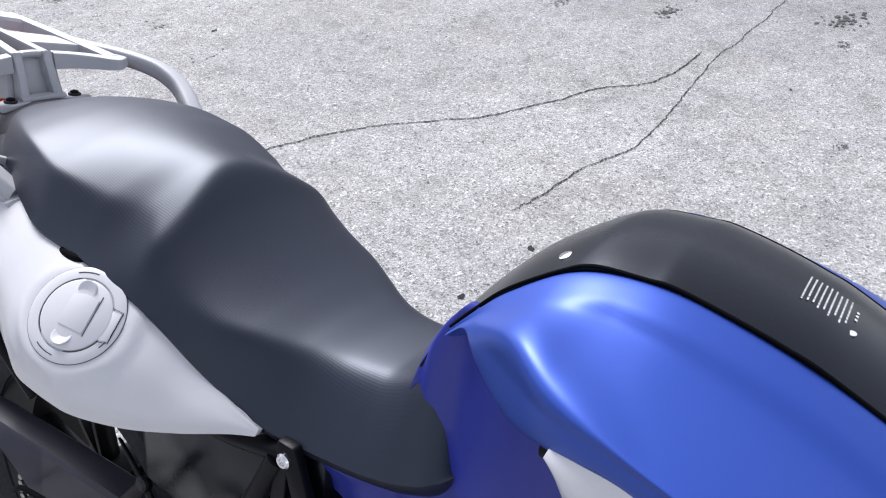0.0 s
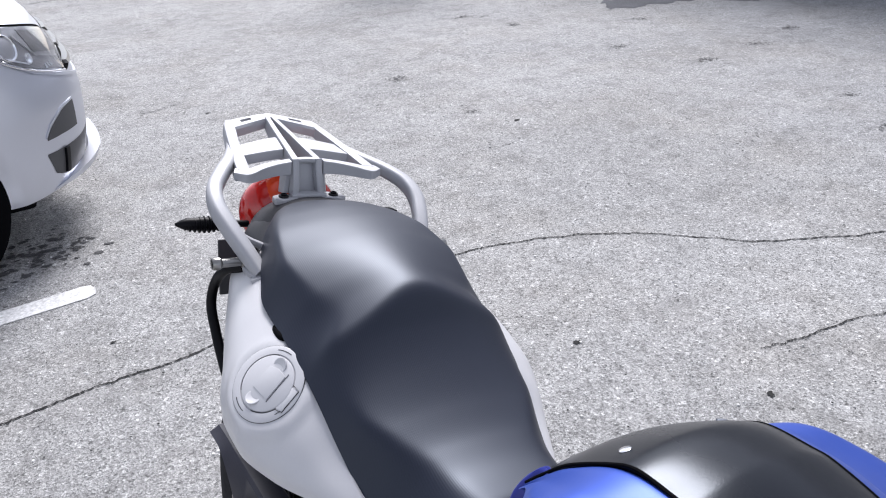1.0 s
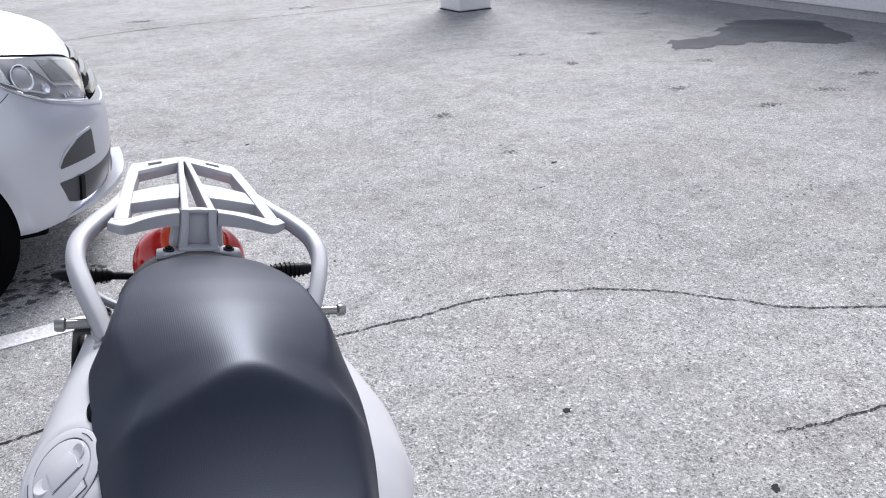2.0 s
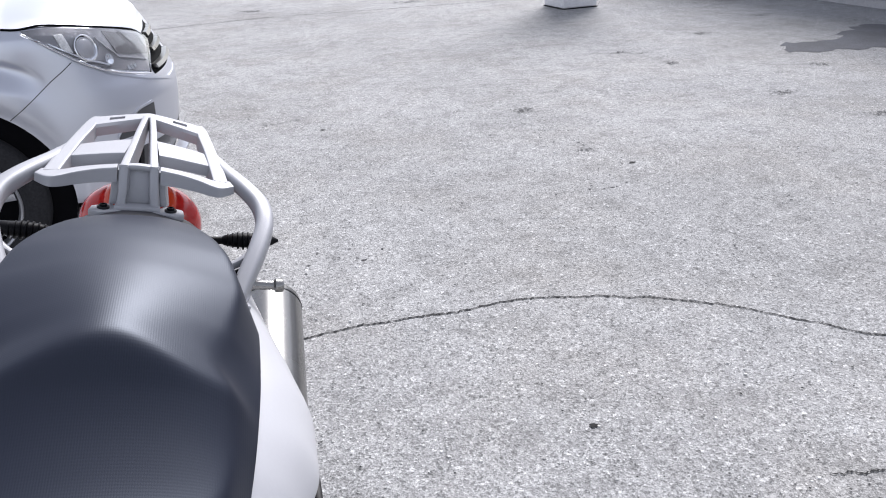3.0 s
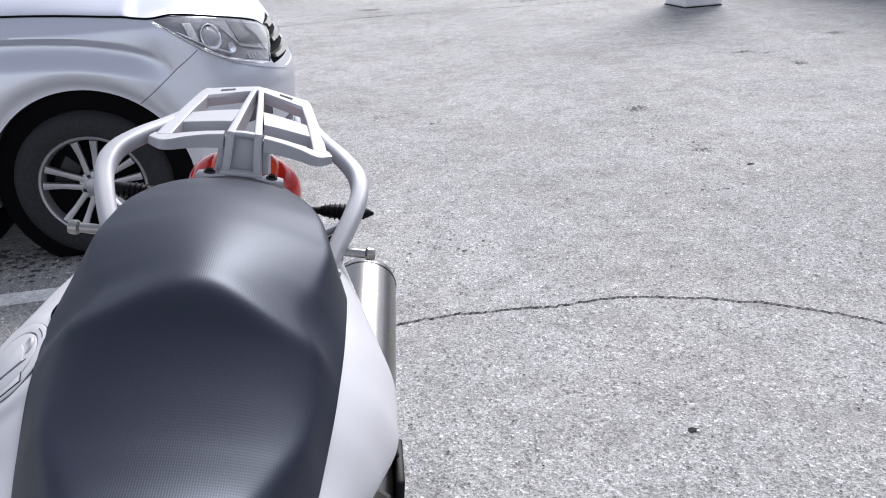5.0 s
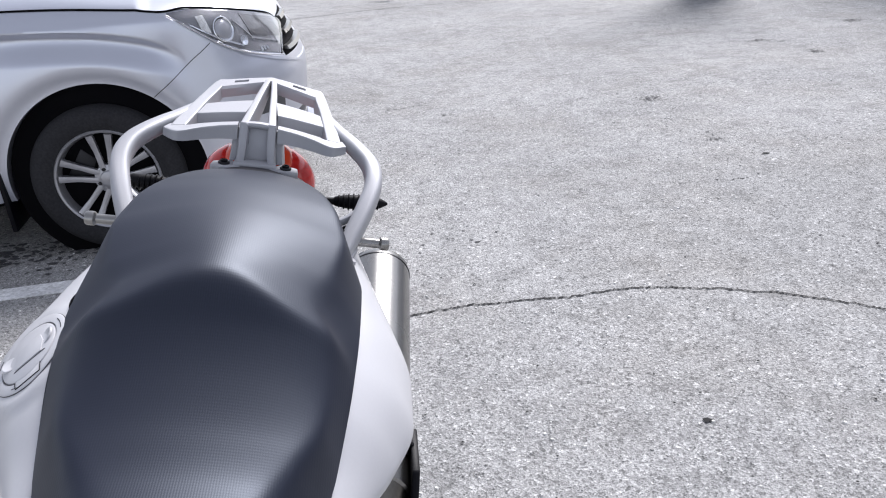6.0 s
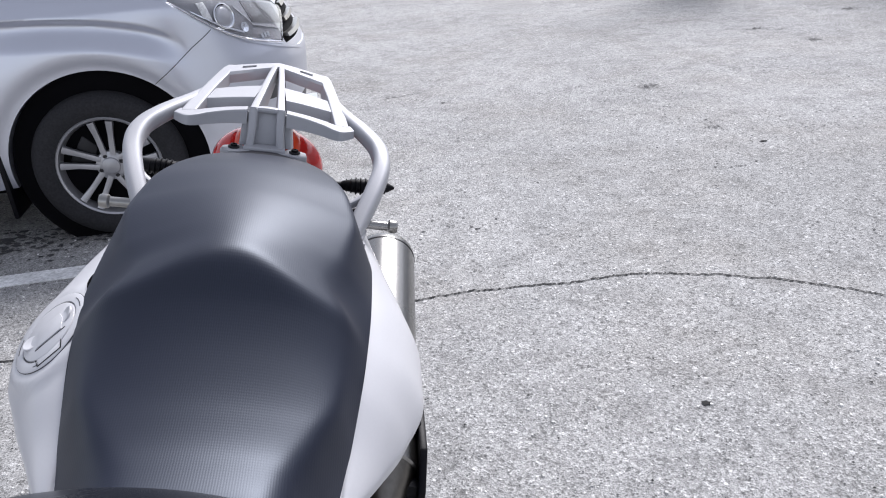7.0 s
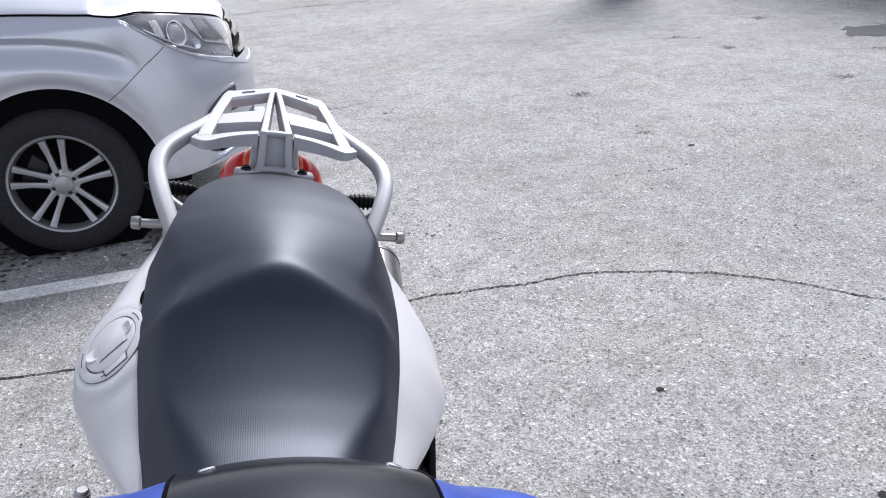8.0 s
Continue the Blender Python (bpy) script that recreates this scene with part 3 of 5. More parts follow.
# tank: black top cover, blue side shells, knee panels
COVER_LINE = [(-0.561, 0.068, 0.832, 0.819), (-0.578, 0.076, 0.866, 0.853), (-0.595, 0.079, 0.896, 0.882), (-0.615, 0.080, 0.922, 0.907), (-0.641, 0.080, 0.950, 0.936), (-0.683, 0.080, 0.982, 0.968), (-0.707, 0.080, 0.994, 0.980),
              (-0.745, 0.081, 0.999, 0.984), (-0.765, 0.081, 0.999, 0.985), (-0.804, 0.081, 0.993, 0.979), (-0.840, 0.080, 0.985, 0.971), (-0.876, 0.079, 0.974, 0.960), (-0.980, 0.075, 0.930, 0.915), (-1.080, 0.070, 0.870, 0.855)]


def cover_mesh():
    rows = []
    for y, w, zc, ze in catmull(COVER_LINE, 8):
        row = []
        for k in range(-16, 17):
            u = k / 16
            row.append((w * u, y, zc - (zc - ze) * abs(u) ** 2.0))
        row = [(-w * 0.99, y, ze - 0.012)] + row + [(w * 0.99, y, ze - 0.012)]
        rows.append(row)
    return sheet(rows, close=True, caps=True)


cover = part("tank_cover", cover_mesh(), COVER, bike, "smooth black plastic cover over the tank")
# printed notice, too small to read: bars
_g = curve_of([(y, zc, ze, w) for y, w, zc, ze in COVER_LINE])


def on_cover(x, y):
    zc, ze, w = _g(y)
    return Vector((x, y, zc - (zc - ze) * abs(x / w) ** 2.0))


for s in (-1, 1):
    base = on_cover(s * 0.060, -0.675)
    nrm = Vector((s * 0.28, 0.48, 0.83))
    part("clip", lathe([(0.0055, -0.003), (0.0055, 0.0008), (0.0045, 0.0014), (0.0, 0.0016)], along(base, base + nrm), 20), CHROME, cover, "small bright round clip")


def print_bar(name, x0, x1, y0, y1, parent, mat):
    rows = [[on_cover(x, y) + Vector((0, 0, 0.0007)) for x in np.linspace(x0, x1, 4)] for y in (y0, y1)]
    part(name, sheet(rows), mat, parent)


rng = random.Random(4)
for i in range(9):
    y = -0.836 - i * 0.0038
    x = -0.030 + rng.uniform(0, 0.006)
    while x < 0.012:
        step = rng.uniform(0.0018, 0.0052)
        print_bar("notice_text", x, min(x + step, 0.014), y, y - 0.0013, cover, PRINT)
        x += step + rng.uniform(0.0008, 0.0016)
for x in (-0.014, -0.008, -0.002):
    print_bar("notice_text", x, x + 0.0035, -0.8715, -0.8735, cover, PRINT)
_p = on_cover(-0.031, -0.873)
part("dot_mark", lathe([(0.003, 0), (0.003, 0.0006), (0.0, 0.0007)], along(_p, _p + Vector((-0.2, 0, 1))), 16), PRINT, cover)

# blue shell: rear to front; cover edge, bulge, lower edge as (half width, height)
SHELL = [(-0.595, 0.0815, 0.879, 0.083, 0.877, 0.084, 0.874), (-0.620, 0.0835, 0.909, 0.096, 0.904, 0.100, 0.897), (-0.645, 0.0835, 0.935, 0.124, 0.922, 0.126, 0.893), (-0.690, 0.0835, 0.968, 0.166, 0.949, 0.160, 0.888), (-0.735, 0.0845, 0.980, 0.194, 0.947, 0.194, 0.903),
         (-0.790, 0.085, 0.978, 0.207, 0.941, 0.206, 0.910), (-0.880, 0.083, 0.955, 0.214, 0.920, 0.212, 0.890), (-0.980, 0.079, 0.911, 0.212, 0.880, 0.212, 0.843), (-1.080, 0.073, 0.850, 0.202, 0.835, 0.204, 0.785)]


def shell_mesh(side):
    """The shell, with a dished panel pressed in below a crisp upper lip."""
    rows = []
    for y, we, ze, wm, zm, wl, zl in catmull(SHELL, 18):
        sec = catmull([(we - 0.004, ze - 0.012), (we, ze), (we * 0.55 + wm * 0.45, ze * 0.55 + zm * 0.45 - 0.003), (wm, zm), (wl + 0.004, (zm + zl) / 2), (wl, zl), (wl - 0.012, zl - 0.010)], 14)
        row = []
        for w, z in sec:
            v = (w - we) / max(wm - we, 1e-3) if z > zm else 1 + (zm - z) / max(zm - zl, 1e-3)
            lip = 0.20 + 0.12 * smoothstep(-0.74, -0.69, y) + 0.1 * smoothstep(-0.85, -1.0, y)
            start = -0.680 - 0.045 * smoothstep(0.45, 1.05, v) ** 2
            dish = smoothstep(start, start - 0.085, y) * smoothstep(lip, lip + 0.16, v) * (1 - smoothstep(0.95, 1.3, v)) * (1 - 0.8 * smoothstep(-0.85, -1.05, y))
            row.append((side * (w - 0.002 * dish), y, z - 0.0052 * dish))
        rows.append(row)
    return thick(rows, 0.005, (-side, 0, -0.3))


# knee panel below the shell, down beside the seat's nose
KNEE = [(-0.470, 0.108, 0.690, 0.100, 0.672), (-0.520, 0.106, 0.697, 0.098, 0.650), (-0.548, 0.092, 0.735, 0.102, 0.640), (-0.562, 0.069, 0.818, 0.100, 0.630), (-0.578, 0.077, 0.852, 0.100, 0.625), (-0.595, 0.080, 0.880, 0.102, 0.620), (-0.616, 0.0825, 0.899, 0.106, 0.620),
        (-0.660, 0.118, 0.894, 0.112, 0.620), (-0.740, 0.165, 0.890, 0.125, 0.630), (-0.850, 0.190, 0.885, 0.140, 0.650), (-1.050, 0.185, 0.800, 0.140, 0.650)]


def knee_mesh(side):
    rows = []
    for y, wt, zt, wb, zb in catmull(KNEE, 8):
        sec = catmull([(wt - 0.01, zt + 0.004), (wt, zt), (wt * 0.5 + wb * 0.5 - 0.008 * (zt - zb) / 0.25, (zt + zb) / 2), (wb, zb)], 8)
        rows.append([(side * w, y, z) for w, z in sec])
    return thick(rows, 0.004, (-side, 0, 0))


WHITE_TIP = [(-0.742, 0.198, 0.906, 0.199, 0.900), (-0.765, 0.203, 0.909, 0.200, 0.868), (-0.80, 0.207, 0.909, 0.202, 0.830), (-0.88, 0.212, 0.892, 0.204, 0.780), (-1.0, 0.213, 0.84, 0.205, 0.74)]
for s in (-1, 1):
    shell = part("tank_shell", shell_mesh(s), BLUE, bike, "metallic blue tank shell with a raised pad")
    part("knee_panel", knee_mesh(s), DEEP_BLUE, bike, "deep blue knee panel")
    rows = [[(s * w, y, z) for w, z in catmull([(wt, zt), (wt * 0.5 + wb * 0.5 + 0.006, (zt + zb) / 2), (wb, zb)], 6)] for y, wt, zt, wb, zb in catmull(WHITE_TIP, 6)]
    part("lower_panel", thick(rows, 0.004, (-s, 0, 0)), WHITE, bike, "pointed white lower side panel")
    edge = [(s * (wl - 0.003), y, zl - 0.006) for y, we, ze, wm, zm, wl, zl in SHELL[4:]]
    part("rubber_strip", sweep(edge, 0.006, 0.010, steps=6, sides=8), BLACK, bike, "black rubber strip")
    line = [(s * (w + 0.0015), y, ze - 0.001) for y, w, zc, ze in COVER_LINE[2:]]
    part("cover_seam", sweep(line, 0.0028, 0.003, steps=8, sides=8), SEAM, bike)

# steering head and instrument block ahead of the tank
part("ignition_surround", block(-0.06, 0.06, -1.14, -1.03, 0.86, 0.945, 0.012), GREY, bike)
part("top_yoke", prism([(-0.11, -1.12), (-0.05, -1.06), (0.05, -1.06), (0.11, -1.12), (0.10, -1.17), (-0.10, -1.17)], 0.03, pose(0, 0, 1.0), 0.006), ALLOY, bike, "cast alloy fork yoke")

# ---- luggage rack ----
RAIL = [(0.137, -0.034, 0.843), (0.146, -0.010, 0.858), (0.163, 0.030, 0.886), (0.1735, 0.070, 0.909), (0.169, 0.106, 0.925), (0.150, 0.142, 0.936), (0.124, 0.188, 0.9435), (0.106, 0.235, 0.949), (0.096, 0.275, 0.951)]


def rack_z(x, y):
    """The rack's gently rising, slightly crowned top face."""
    return 0.958 + (y - 0.15) * 0.125 - abs(x) * 0.09


def cast_bar(s, one, two, depth, bevel=0.003, drop=0.0, steps=5):
    """A cast bar between two edges in plan, with a rounded top and a slight draft; s: side of the bike."""
    a, b = catmull(one, steps), catmull(two, steps)
    rows = []
    for i, (p, q) in enumerate(zip(a, b)):
        d = (q - p) / np.linalg.norm(q - p)
        dep = float(np.interp(i / (len(a) - 1), np.linspace(0, 1, len(depth)), depth))
        ring = []
        for e, low in ((p - d * 0.0015, dep), (p, bevel * 1.7), (p, bevel), (p + d * bevel * 0.3, bevel * 0.3), (p + d * bevel, 0), (p + d * bevel * 1.7, 0), (q - d * bevel * 1.7, 0), (q - d * bevel, 0), (q - d * bevel * 0.3, bevel * 0.3), (q, bevel), (q, bevel * 1.7), (q + d * 0.0015, dep)):
            ring.append((s * e[0], e[1], rack_z(*((p + q) / 2 * 0.3 + e * 0.7)) - drop - low))
        rows.append(ring)
    return sheet(rows, close=True, caps=True)


def rear_plate():
    """The rack's rear plate, with two slots cut through."""
    bm = bmesh.new()
    xs = [-0.080, -0.076, -0.058, -0.036, -0.018, 0.0, 0.018, 0.036, 0.058, 0.076, 0.080]
    vs = [0.0, 0.10, 0.40, 0.68, 0.90, 1.0]
    grid = []
    for v in vs:
        row = []
        for x in xs:
            f, r = 0.341 - 0.034 * min(1, abs(x) / 0.0765), 0.365 - 0.020 * (abs(x) / 0.083) ** 1.4
            y = f + (r - f) * v
            low = 0.004 if v in (0.0, 1.0) else 0.0
            row.append(bm.verts.new((x * (1 + 0.03 * v), y, rack_z(x, y) - low)))
        grid.append(row)
    faces = []
    for i in range(len(vs) - 1):
        for j in range(len(xs) - 1):
            if i == 2 and j in (2, 7):
                continue
            faces.append(bm.faces.new((grid[i][j], grid[i][j + 1], grid[i + 1][j + 1], grid[i + 1][j])))
    ext = bmesh.ops.extrude_face_region(bm, geom=faces)
    bmesh.ops.translate(bm, verts=[g for g in ext["geom"] if isinstance(g, bmesh.types.BMVert)], vec=(0, 0, -0.014))
    return bm


rack = part("luggage_rack", rear_plate(), SILVER, bike, "silver-coated cast luggage rack with grab rails")
for s in (-1, 1):
    part("grab_rail", sweep([(s * x, y, z) for x, y, z in RAIL], 0.024, 0.024, power=3.6, sides=24, taper=(0.8, 1, 1.05, 1.05, 1, 0.95, 0.7, 0.5)), SILVER, rack)
    part("side_rim", cast_bar(s, [(0.1235, 0.142), (0.118, 0.18), (0.106, 0.25), (0.092, 0.325), (0.085, 0.345)], [(0.1015, 0.146), (0.097, 0.18), (0.087, 0.25), (0.0765, 0.306), (0.074, 0.346)], (0.020, 0.024, 0.022, 0.016), 0.0022), SILVER, rack)
    part("front_lip", cast_bar(s, [(0.029, 0.149), (0.055, 0.145), (0.082, 0.135), (0.100, 0.124), (0.114, 0.121), (0.131, 0.133)], [(0.029, 0.164), (0.058, 0.160), (0.084, 0.153), (0.1015, 0.146), (0.112, 0.149), (0.124, 0.151)], (0.022, 0.020, 0.018, 0.016, 0.014, 0.011), 0.002), SILVER, rack)
    part("rib", cast_bar(s, [(0.0265, 0.150), (0.021, 0.215), (0.0155, 0.285), (0.010, 0.346)], [(0.0145, 0.150), (0.010, 0.215), (0.0055, 0.285), (0.0008, 0.343)], (0.032, 0.032, 0.028, 0.018), 0.002, -0.0015), SILVER, rack)
    part("slat", cast_bar(s, [(0.024, 0.2055), (0.045, 0.2045), (0.070, 0.201), (0.0985, 0.196)], [(0.017, 0.264), (0.040, 0.260), (0.065, 0.253), (0.0875, 0.245)], (0.017, 0.017), 0.002, 0.003), SILVER, rack)
    # pillar cheek down to the mounting ear, with a wing behind it
    part("pillar_cheek", sweep([(s * 0.0205, 0.163, 0.956), (s * 0.0205, 0.160, 0.945), (s * 0.0212, 0.153, 0.922), (s * 0.0235, 0.147, 0.899)], 0.0125, 0.026, up=(0, 1, 0.3), power=5, sides=20), SILVER, rack)
    part("pillar_wing", sweep([(s * 0.0305, 0.172, 0.946), (s * 0.0320, 0.168, 0.925), (s * 0.0350, 0.163, 0.897)], 0.012, 0.024, up=(0, 1, 0.3), power=5, sides=16), SILVER, rack)
    part("mounting_ear", prism([(s * 0.020, 0.126), (s * 0.050, 0.117), (s * 0.064, 0.123), (s * 0.062, 0.142), (s * 0.036, 0.156)][::(1 if s > 0 else -1)], 0.010, Matrix.Translation((0, 0, 0.8990)), 0.002), SILVER, rack)
    bolt = part("bolt", lathe([(0.0085, 0), (0.0085, 0.0022), (0.0075, 0.003), (0.0, 0.003)], pose(s * 0.0450, 0.134, 0.899), 20), DARK_METAL, rack, "black hexagon bolt")
    part("bolt_head", lathe([(0.0055, 0), (0.0055, 0.0022), (0.0047, 0.003), (0.003, 0.003), (0.0028, 0.001), (0.0, 0.001)], pose(s * 0.0450, 0.134, 0.902), 12), BLACK, bolt)
    # rail foot with its triangular window and screw
    foot = part("rail_foot", prism([(s * 0.118, -0.040), (s * 0.152, -0.040), (s * 0.160, -0.010), (s * 0.150, 0.018), (s * 0.122, 0.016)][::(1 if s > 0 else -1)], 0.012, Matrix.Translation((s * 0.135, 0, 0.852)) @ pose(0, 0, 0, 12, s * 14) @ Matrix.Translation((-s * 0.135, 0, 0)), 0.004), SILVER, rack)
    part("foot_web", sweep([(s * 0.162, 0.040, 0.889), (s * 0.150, 0.025, 0.880), (s * 0.138, 0.019, 0.873), (s * 0.122, 0.014, 0.866)], 0.009, 0.012, power=3), SILVER, foot)
    part("foot_flange", sweep([(s * 0.114, -0.036, 0.848), (s * 0.132, -0.041, 0.842), (s * 0.152, -0.036, 0.834)], 0.016, 0.009, power=4), SILVER, foot)
    part("foot_window", prism([(s * 0.1385, -0.001), (s * 0.150, 0.000), (s * 0.1485, 0.017)][::(1 if s > 0 else -1)], 0.010, Matrix.Translation((s * 0.145, 0.005, 0.8765)) @ pose(0, 0, 0, 30, -s * 20) @ Matrix.Translation((-s * 0.145, -0.005, 0)), 0.001), SEAM, foot)
    part("screw", lathe([(0.0075, 0), (0.0075, 0.004), (0.0045, 0.0045), (0.004, 0.001), (0.0, 0.001)], pose(s * 0.139, -0.003, 0.866, 12, -s * 25), 18), DARK_METAL, foot, "dark socket screw")
    # bright spool for a paddock stand or bag
    spool = part("bar_spool", lathe([(0.0070, 0.0), (0.0085, 0.002), (0.0085, 0.010), (0.0066, 0.012), (0.0066, 0.047), (0.0078, 0.048), (0.0096, 0.050), (0.0096, 0.058), (0.0080, 0.061), (0.0045, 0.0615), (0.004, 0.058), (0.0, 0.058)], along((s * 0.139, 0.0, 0.850), (s * 0.3, -0.001, 0.850)), 24), STEEL, rack, "bright turned metal spool")
    part("collar", lathe([(0.0085, 0), (0.0100, 0.001), (0.0100, 0.006), (0.0085, 0.007)], along((s * 0.150, 0.0, 0.850), (s * 0.3, -0.001, 0.850)), 24), STEEL, spool)
part("pillar_plate", prism([(-0.023, 0.0), (0.023, 0.0), (0.027, -0.056), (-0.027, -0.056)], 0.008, Matrix.Translation((0, 0.1635, 0.957)) @ pose(0, 0, 0, 76), 0.001), SILVER, rack)
part("pillar_top", sweep([(-0.0225, 0.160, 0.9535), (0.0, 0.160, 0.955), (0.0225, 0.160, 0.9535)], 0.014, 0.009, power=3), SILVER, rack)
part("pillar_step", sweep([(-0.030, 0.140, 0.899), (0.0, 0.138, 0.900), (0.030, 0.140, 0.899)], 0.022, 0.010, power=4), SILVER, rack)

# ---- tail ----
tail = part("tail_body", dome(0, 0.075, 0.825, 0.120, 0.120, 0.062), GREY, bike, "dark grey tail body behind the seat")
lamp = part("tail_lamp", dome(0, 0.222, 0.843, 0.090, 0.050, 0.068, 2.2), RED, bike, "red tail lamp under the rack")
part("inner_lens", dome(0, 0.219, 0.862, 0.066, 0.050, 0.0555, 2.2), ORANGE, lamp, "orange-red inner lens")
part("tail_cowl", dome(0, 0.112, 0.826, 0.106, 0.085, 0.074, 2.3), GREY, tail)
part("under_tail", dome(0, 0.02, 0.745, 0.130, 0.16, 0.07), BLACK, bike)
for s in (-1, 1):
    sig = part("turn_signal", lathe([(0.004, 0.0), (0.008, 0.006), (0.0110, 0.022), (0.0118, 0.04), (0.0108, 0.062), (0.0105, 0.070), (0.0075, 0.080), (0.002, 0.090)], along((s * 0.118, 0.186, 0.836), (s * 0.30, 0.190, 0.843)), 20), BLACK, bike, "black ribbed turn signal")
    for k in range(9):
        x = 0.128 + k * 0.0078
        r = 0.0150 - 0.0040 * abs(k - 3.5) ** 1.6 / 7
        part("fin", lathe([(r - 0.002, 0), (r, 0.001), (r, 0.0022), (r - 0.002, 0.0032)], along((s * x, 0.1865, 0.8365), (s * 0.4, 0.1925, 0.8465)), 18), BLACK, sig)
    part("stalk", rod((s * 0.085, 0.185, 0.834), (s * 0.122, 0.186, 0.836), 0.006), BLACK, sig)
plate = part("plate_holder", block(-0.095, 0.095, -0.003, 0.003, -0.054, 0.054, 0.002, pose(0, 0.315, 0.694, -14)), GREY, bike, "black number plate holder seen from its back")
part("bracket", sweep([(0, 0.20, 0.79), (0, 0.26, 0.77), (0, 0.305, 0.73)], 0.07, 0.02, up=(1, 0, 0), power=4), BLACK, plate)
part("pannier_loop", sweep([(-0.15, 0.005, 0.838), (-0.168, 0.035, 0.822), (-0.172, 0.075, 0.782), (-0.174, 0.085, 0.738), (-0.174, 0.055, 0.705), (-0.174, 0.015, 0.676), (-0.172, -0.03, 0.645), (-0.168, -0.08, 0.60)], 0.016, 0.016, up=(1, 0, 0)), BLACK, bike, "black tubular pannier holder")

# ---- rear wheel, swing arm, chain ----
AX = Matrix.Translation((0, 0.0, 0.315)) @ pose(0, 0, 0, 0, 90)


def ring_profile(pts):
    return pts + [pts[0]]


wheel = part("rear_wheel", lathe([(0.222, -0.078), (0.232, -0.074), (0.228, -0.06), (0.205, -0.045), (0.2, 0.0), (0.205, 0.045), (0.228, 0.06), (0.232, 0.074), (0.222, 0.078), (0.212, 0.06), (0.19, 0.045), (0.186, 0.0), (0.19, -0.045), (0.212, -0.06), (0.222, -0.078)], AX, 64), DARK_METAL, bike, "black rear wheel with a worn sport tyre")
part("tyre", lathe([(0.226, -0.080), (0.250, -0.090), (0.280, -0.089), (0.300, -0.068), (0.312, -0.035), (0.316, 0.0), (0.312, 0.035), (0.300, 0.068), (0.280, 0.089), (0.250, 0.090), (0.226, 0.080), (0.222, 0.0), (0.226, -0.080)], AX, 72), RUBBER, wheel)
part("hub", lathe([(0.03, -0.10), (0.05, -0.09), (0.05, 0.09), (0.03, 0.10)], AX, 32), DARK_METAL, wheel)
for k in range(5):
    for d in (-0.16, 0.16):
        a = 2 * math.pi * k / 5 + d
        b = 2 * math.pi * k / 5 + d * 0.5
        part("spoke", sweep([(-0.02, 0.045 * math.cos(b), 0.315 + 0.045 * math.sin(b)), (-0.025, 0.12 * math.cos(a), 0.315 + 0.12 * math.sin(a)), (-0.02, 0.20 * math.cos(a), 0.315 + 0.20 * math.sin(a))], 0.02, 0.03, up=(1, 0, 0), power=3, sides=8), DARK_METAL, wheel)
sprocket = part("sprocket", lathe([(0.06, -0.004), (0.098, -0.004), (0.098, 0.004), (0.06, 0.004), (0.06, -0.004)], Matrix.Translation((-0.105, 0, 0.315)) @ pose(0, 0, 0, 0, 90), 48), STEEL, wheel)
for k in range(6):
    a = 2 * math.pi * k / 6
    part("sprocket_bolt", rod((-0.118, 0.078 * math.cos(a), 0.315 + 0.078 * math.sin(a)), (-0.104, 0.078 * math.cos(a), 0.315 + 0.078 * math.sin(a)), 0.009, 6), STEEL, wheel)
part("sprocket_carrier", lathe([(0.03, -0.008), (0.07, -0.006), (0.07, 0.02), (0.03, 0.02)], Matrix.Translation((-0.108, 0, 0.315)) @ pose(0, 0, 0, 0, 90), 40), BLACK, wheel)
chain = part("chain", sweep([(-0.107, 0.0, 0.415), (-0.107, 0.05, 0.401), (-0.107, 0.09, 0.36), (-0.107, 0.10, 0.31), (-0.107, 0.088, 0.268), (-0.107, 0.05, 0.23), (-0.107, 0.0, 0.216)], 0.012, 0.013, up=(1, 0, 0)), DARK_METAL, bike, "grimy drive chain")
part("chain_run", sweep([(-0.107, 0.0, 0.415), (-0.107, -0.25, 0.42), (-0.107, -0.5, 0.425)], 0.012, 0.013, up=(1, 0, 0)), DARK_METAL, chain)
for k in range(26):
    a = math.pi * (k / 25 - 0.5)
    part("chain_link", rod((-0.118, 0.1 * math.cos(a), 0.315 + 0.1 * math.sin(a)), (-0.096, 0.1 * math.cos(a), 0.315 + 0.1 * math.sin(a)), 0.0055, 8), STEEL, chain)
guard_rows = []
for y, z, h in catmull([(0.205, 0.409, 0.010), (0.145, 0.417, 0.012), (0.10, 0.421, 0.030), (0.05, 0.427, 0.062), (-0.04, 0.436, 0.130), (-0.12, 0.444, 0.165), (-0.42, 0.470, 0.165)], 6):
    guard_rows.append([(-0.080, y, z + 0.004), (-0.100, y, z + 0.005), (-0.117, y, z + 0.003), (-0.123, y, z - 0.003), (-0.134, y, z - h)])
part("chain_guard", thick(guard_rows, 0.003, (0.6, 0, -0.6)), SATIN, bike, "black plastic chain guard")
part("swing_arm", sweep([(-0.120, 0.06, 0.300), (-0.112, -0.05, 0.305), (-0.108, -0.25, 0.34), (-0.10, -0.50, 0.38)], 0.030, 0.07, power=4, taper=(0.8, 1, 1.1, 1.1)), DARK_METAL, bike, "dark cast swing arm")
part("swing_arm", sweep([(0.135, 0.06, 0.315), (0.135, -0.05, 0.325), (0.13, -0.25, 0.36), (0.11, -0.50, 0.40)], 0.035, 0.07, power=4, taper=(0.8, 1, 1.1, 1.1)), DARK_METAL, bike)
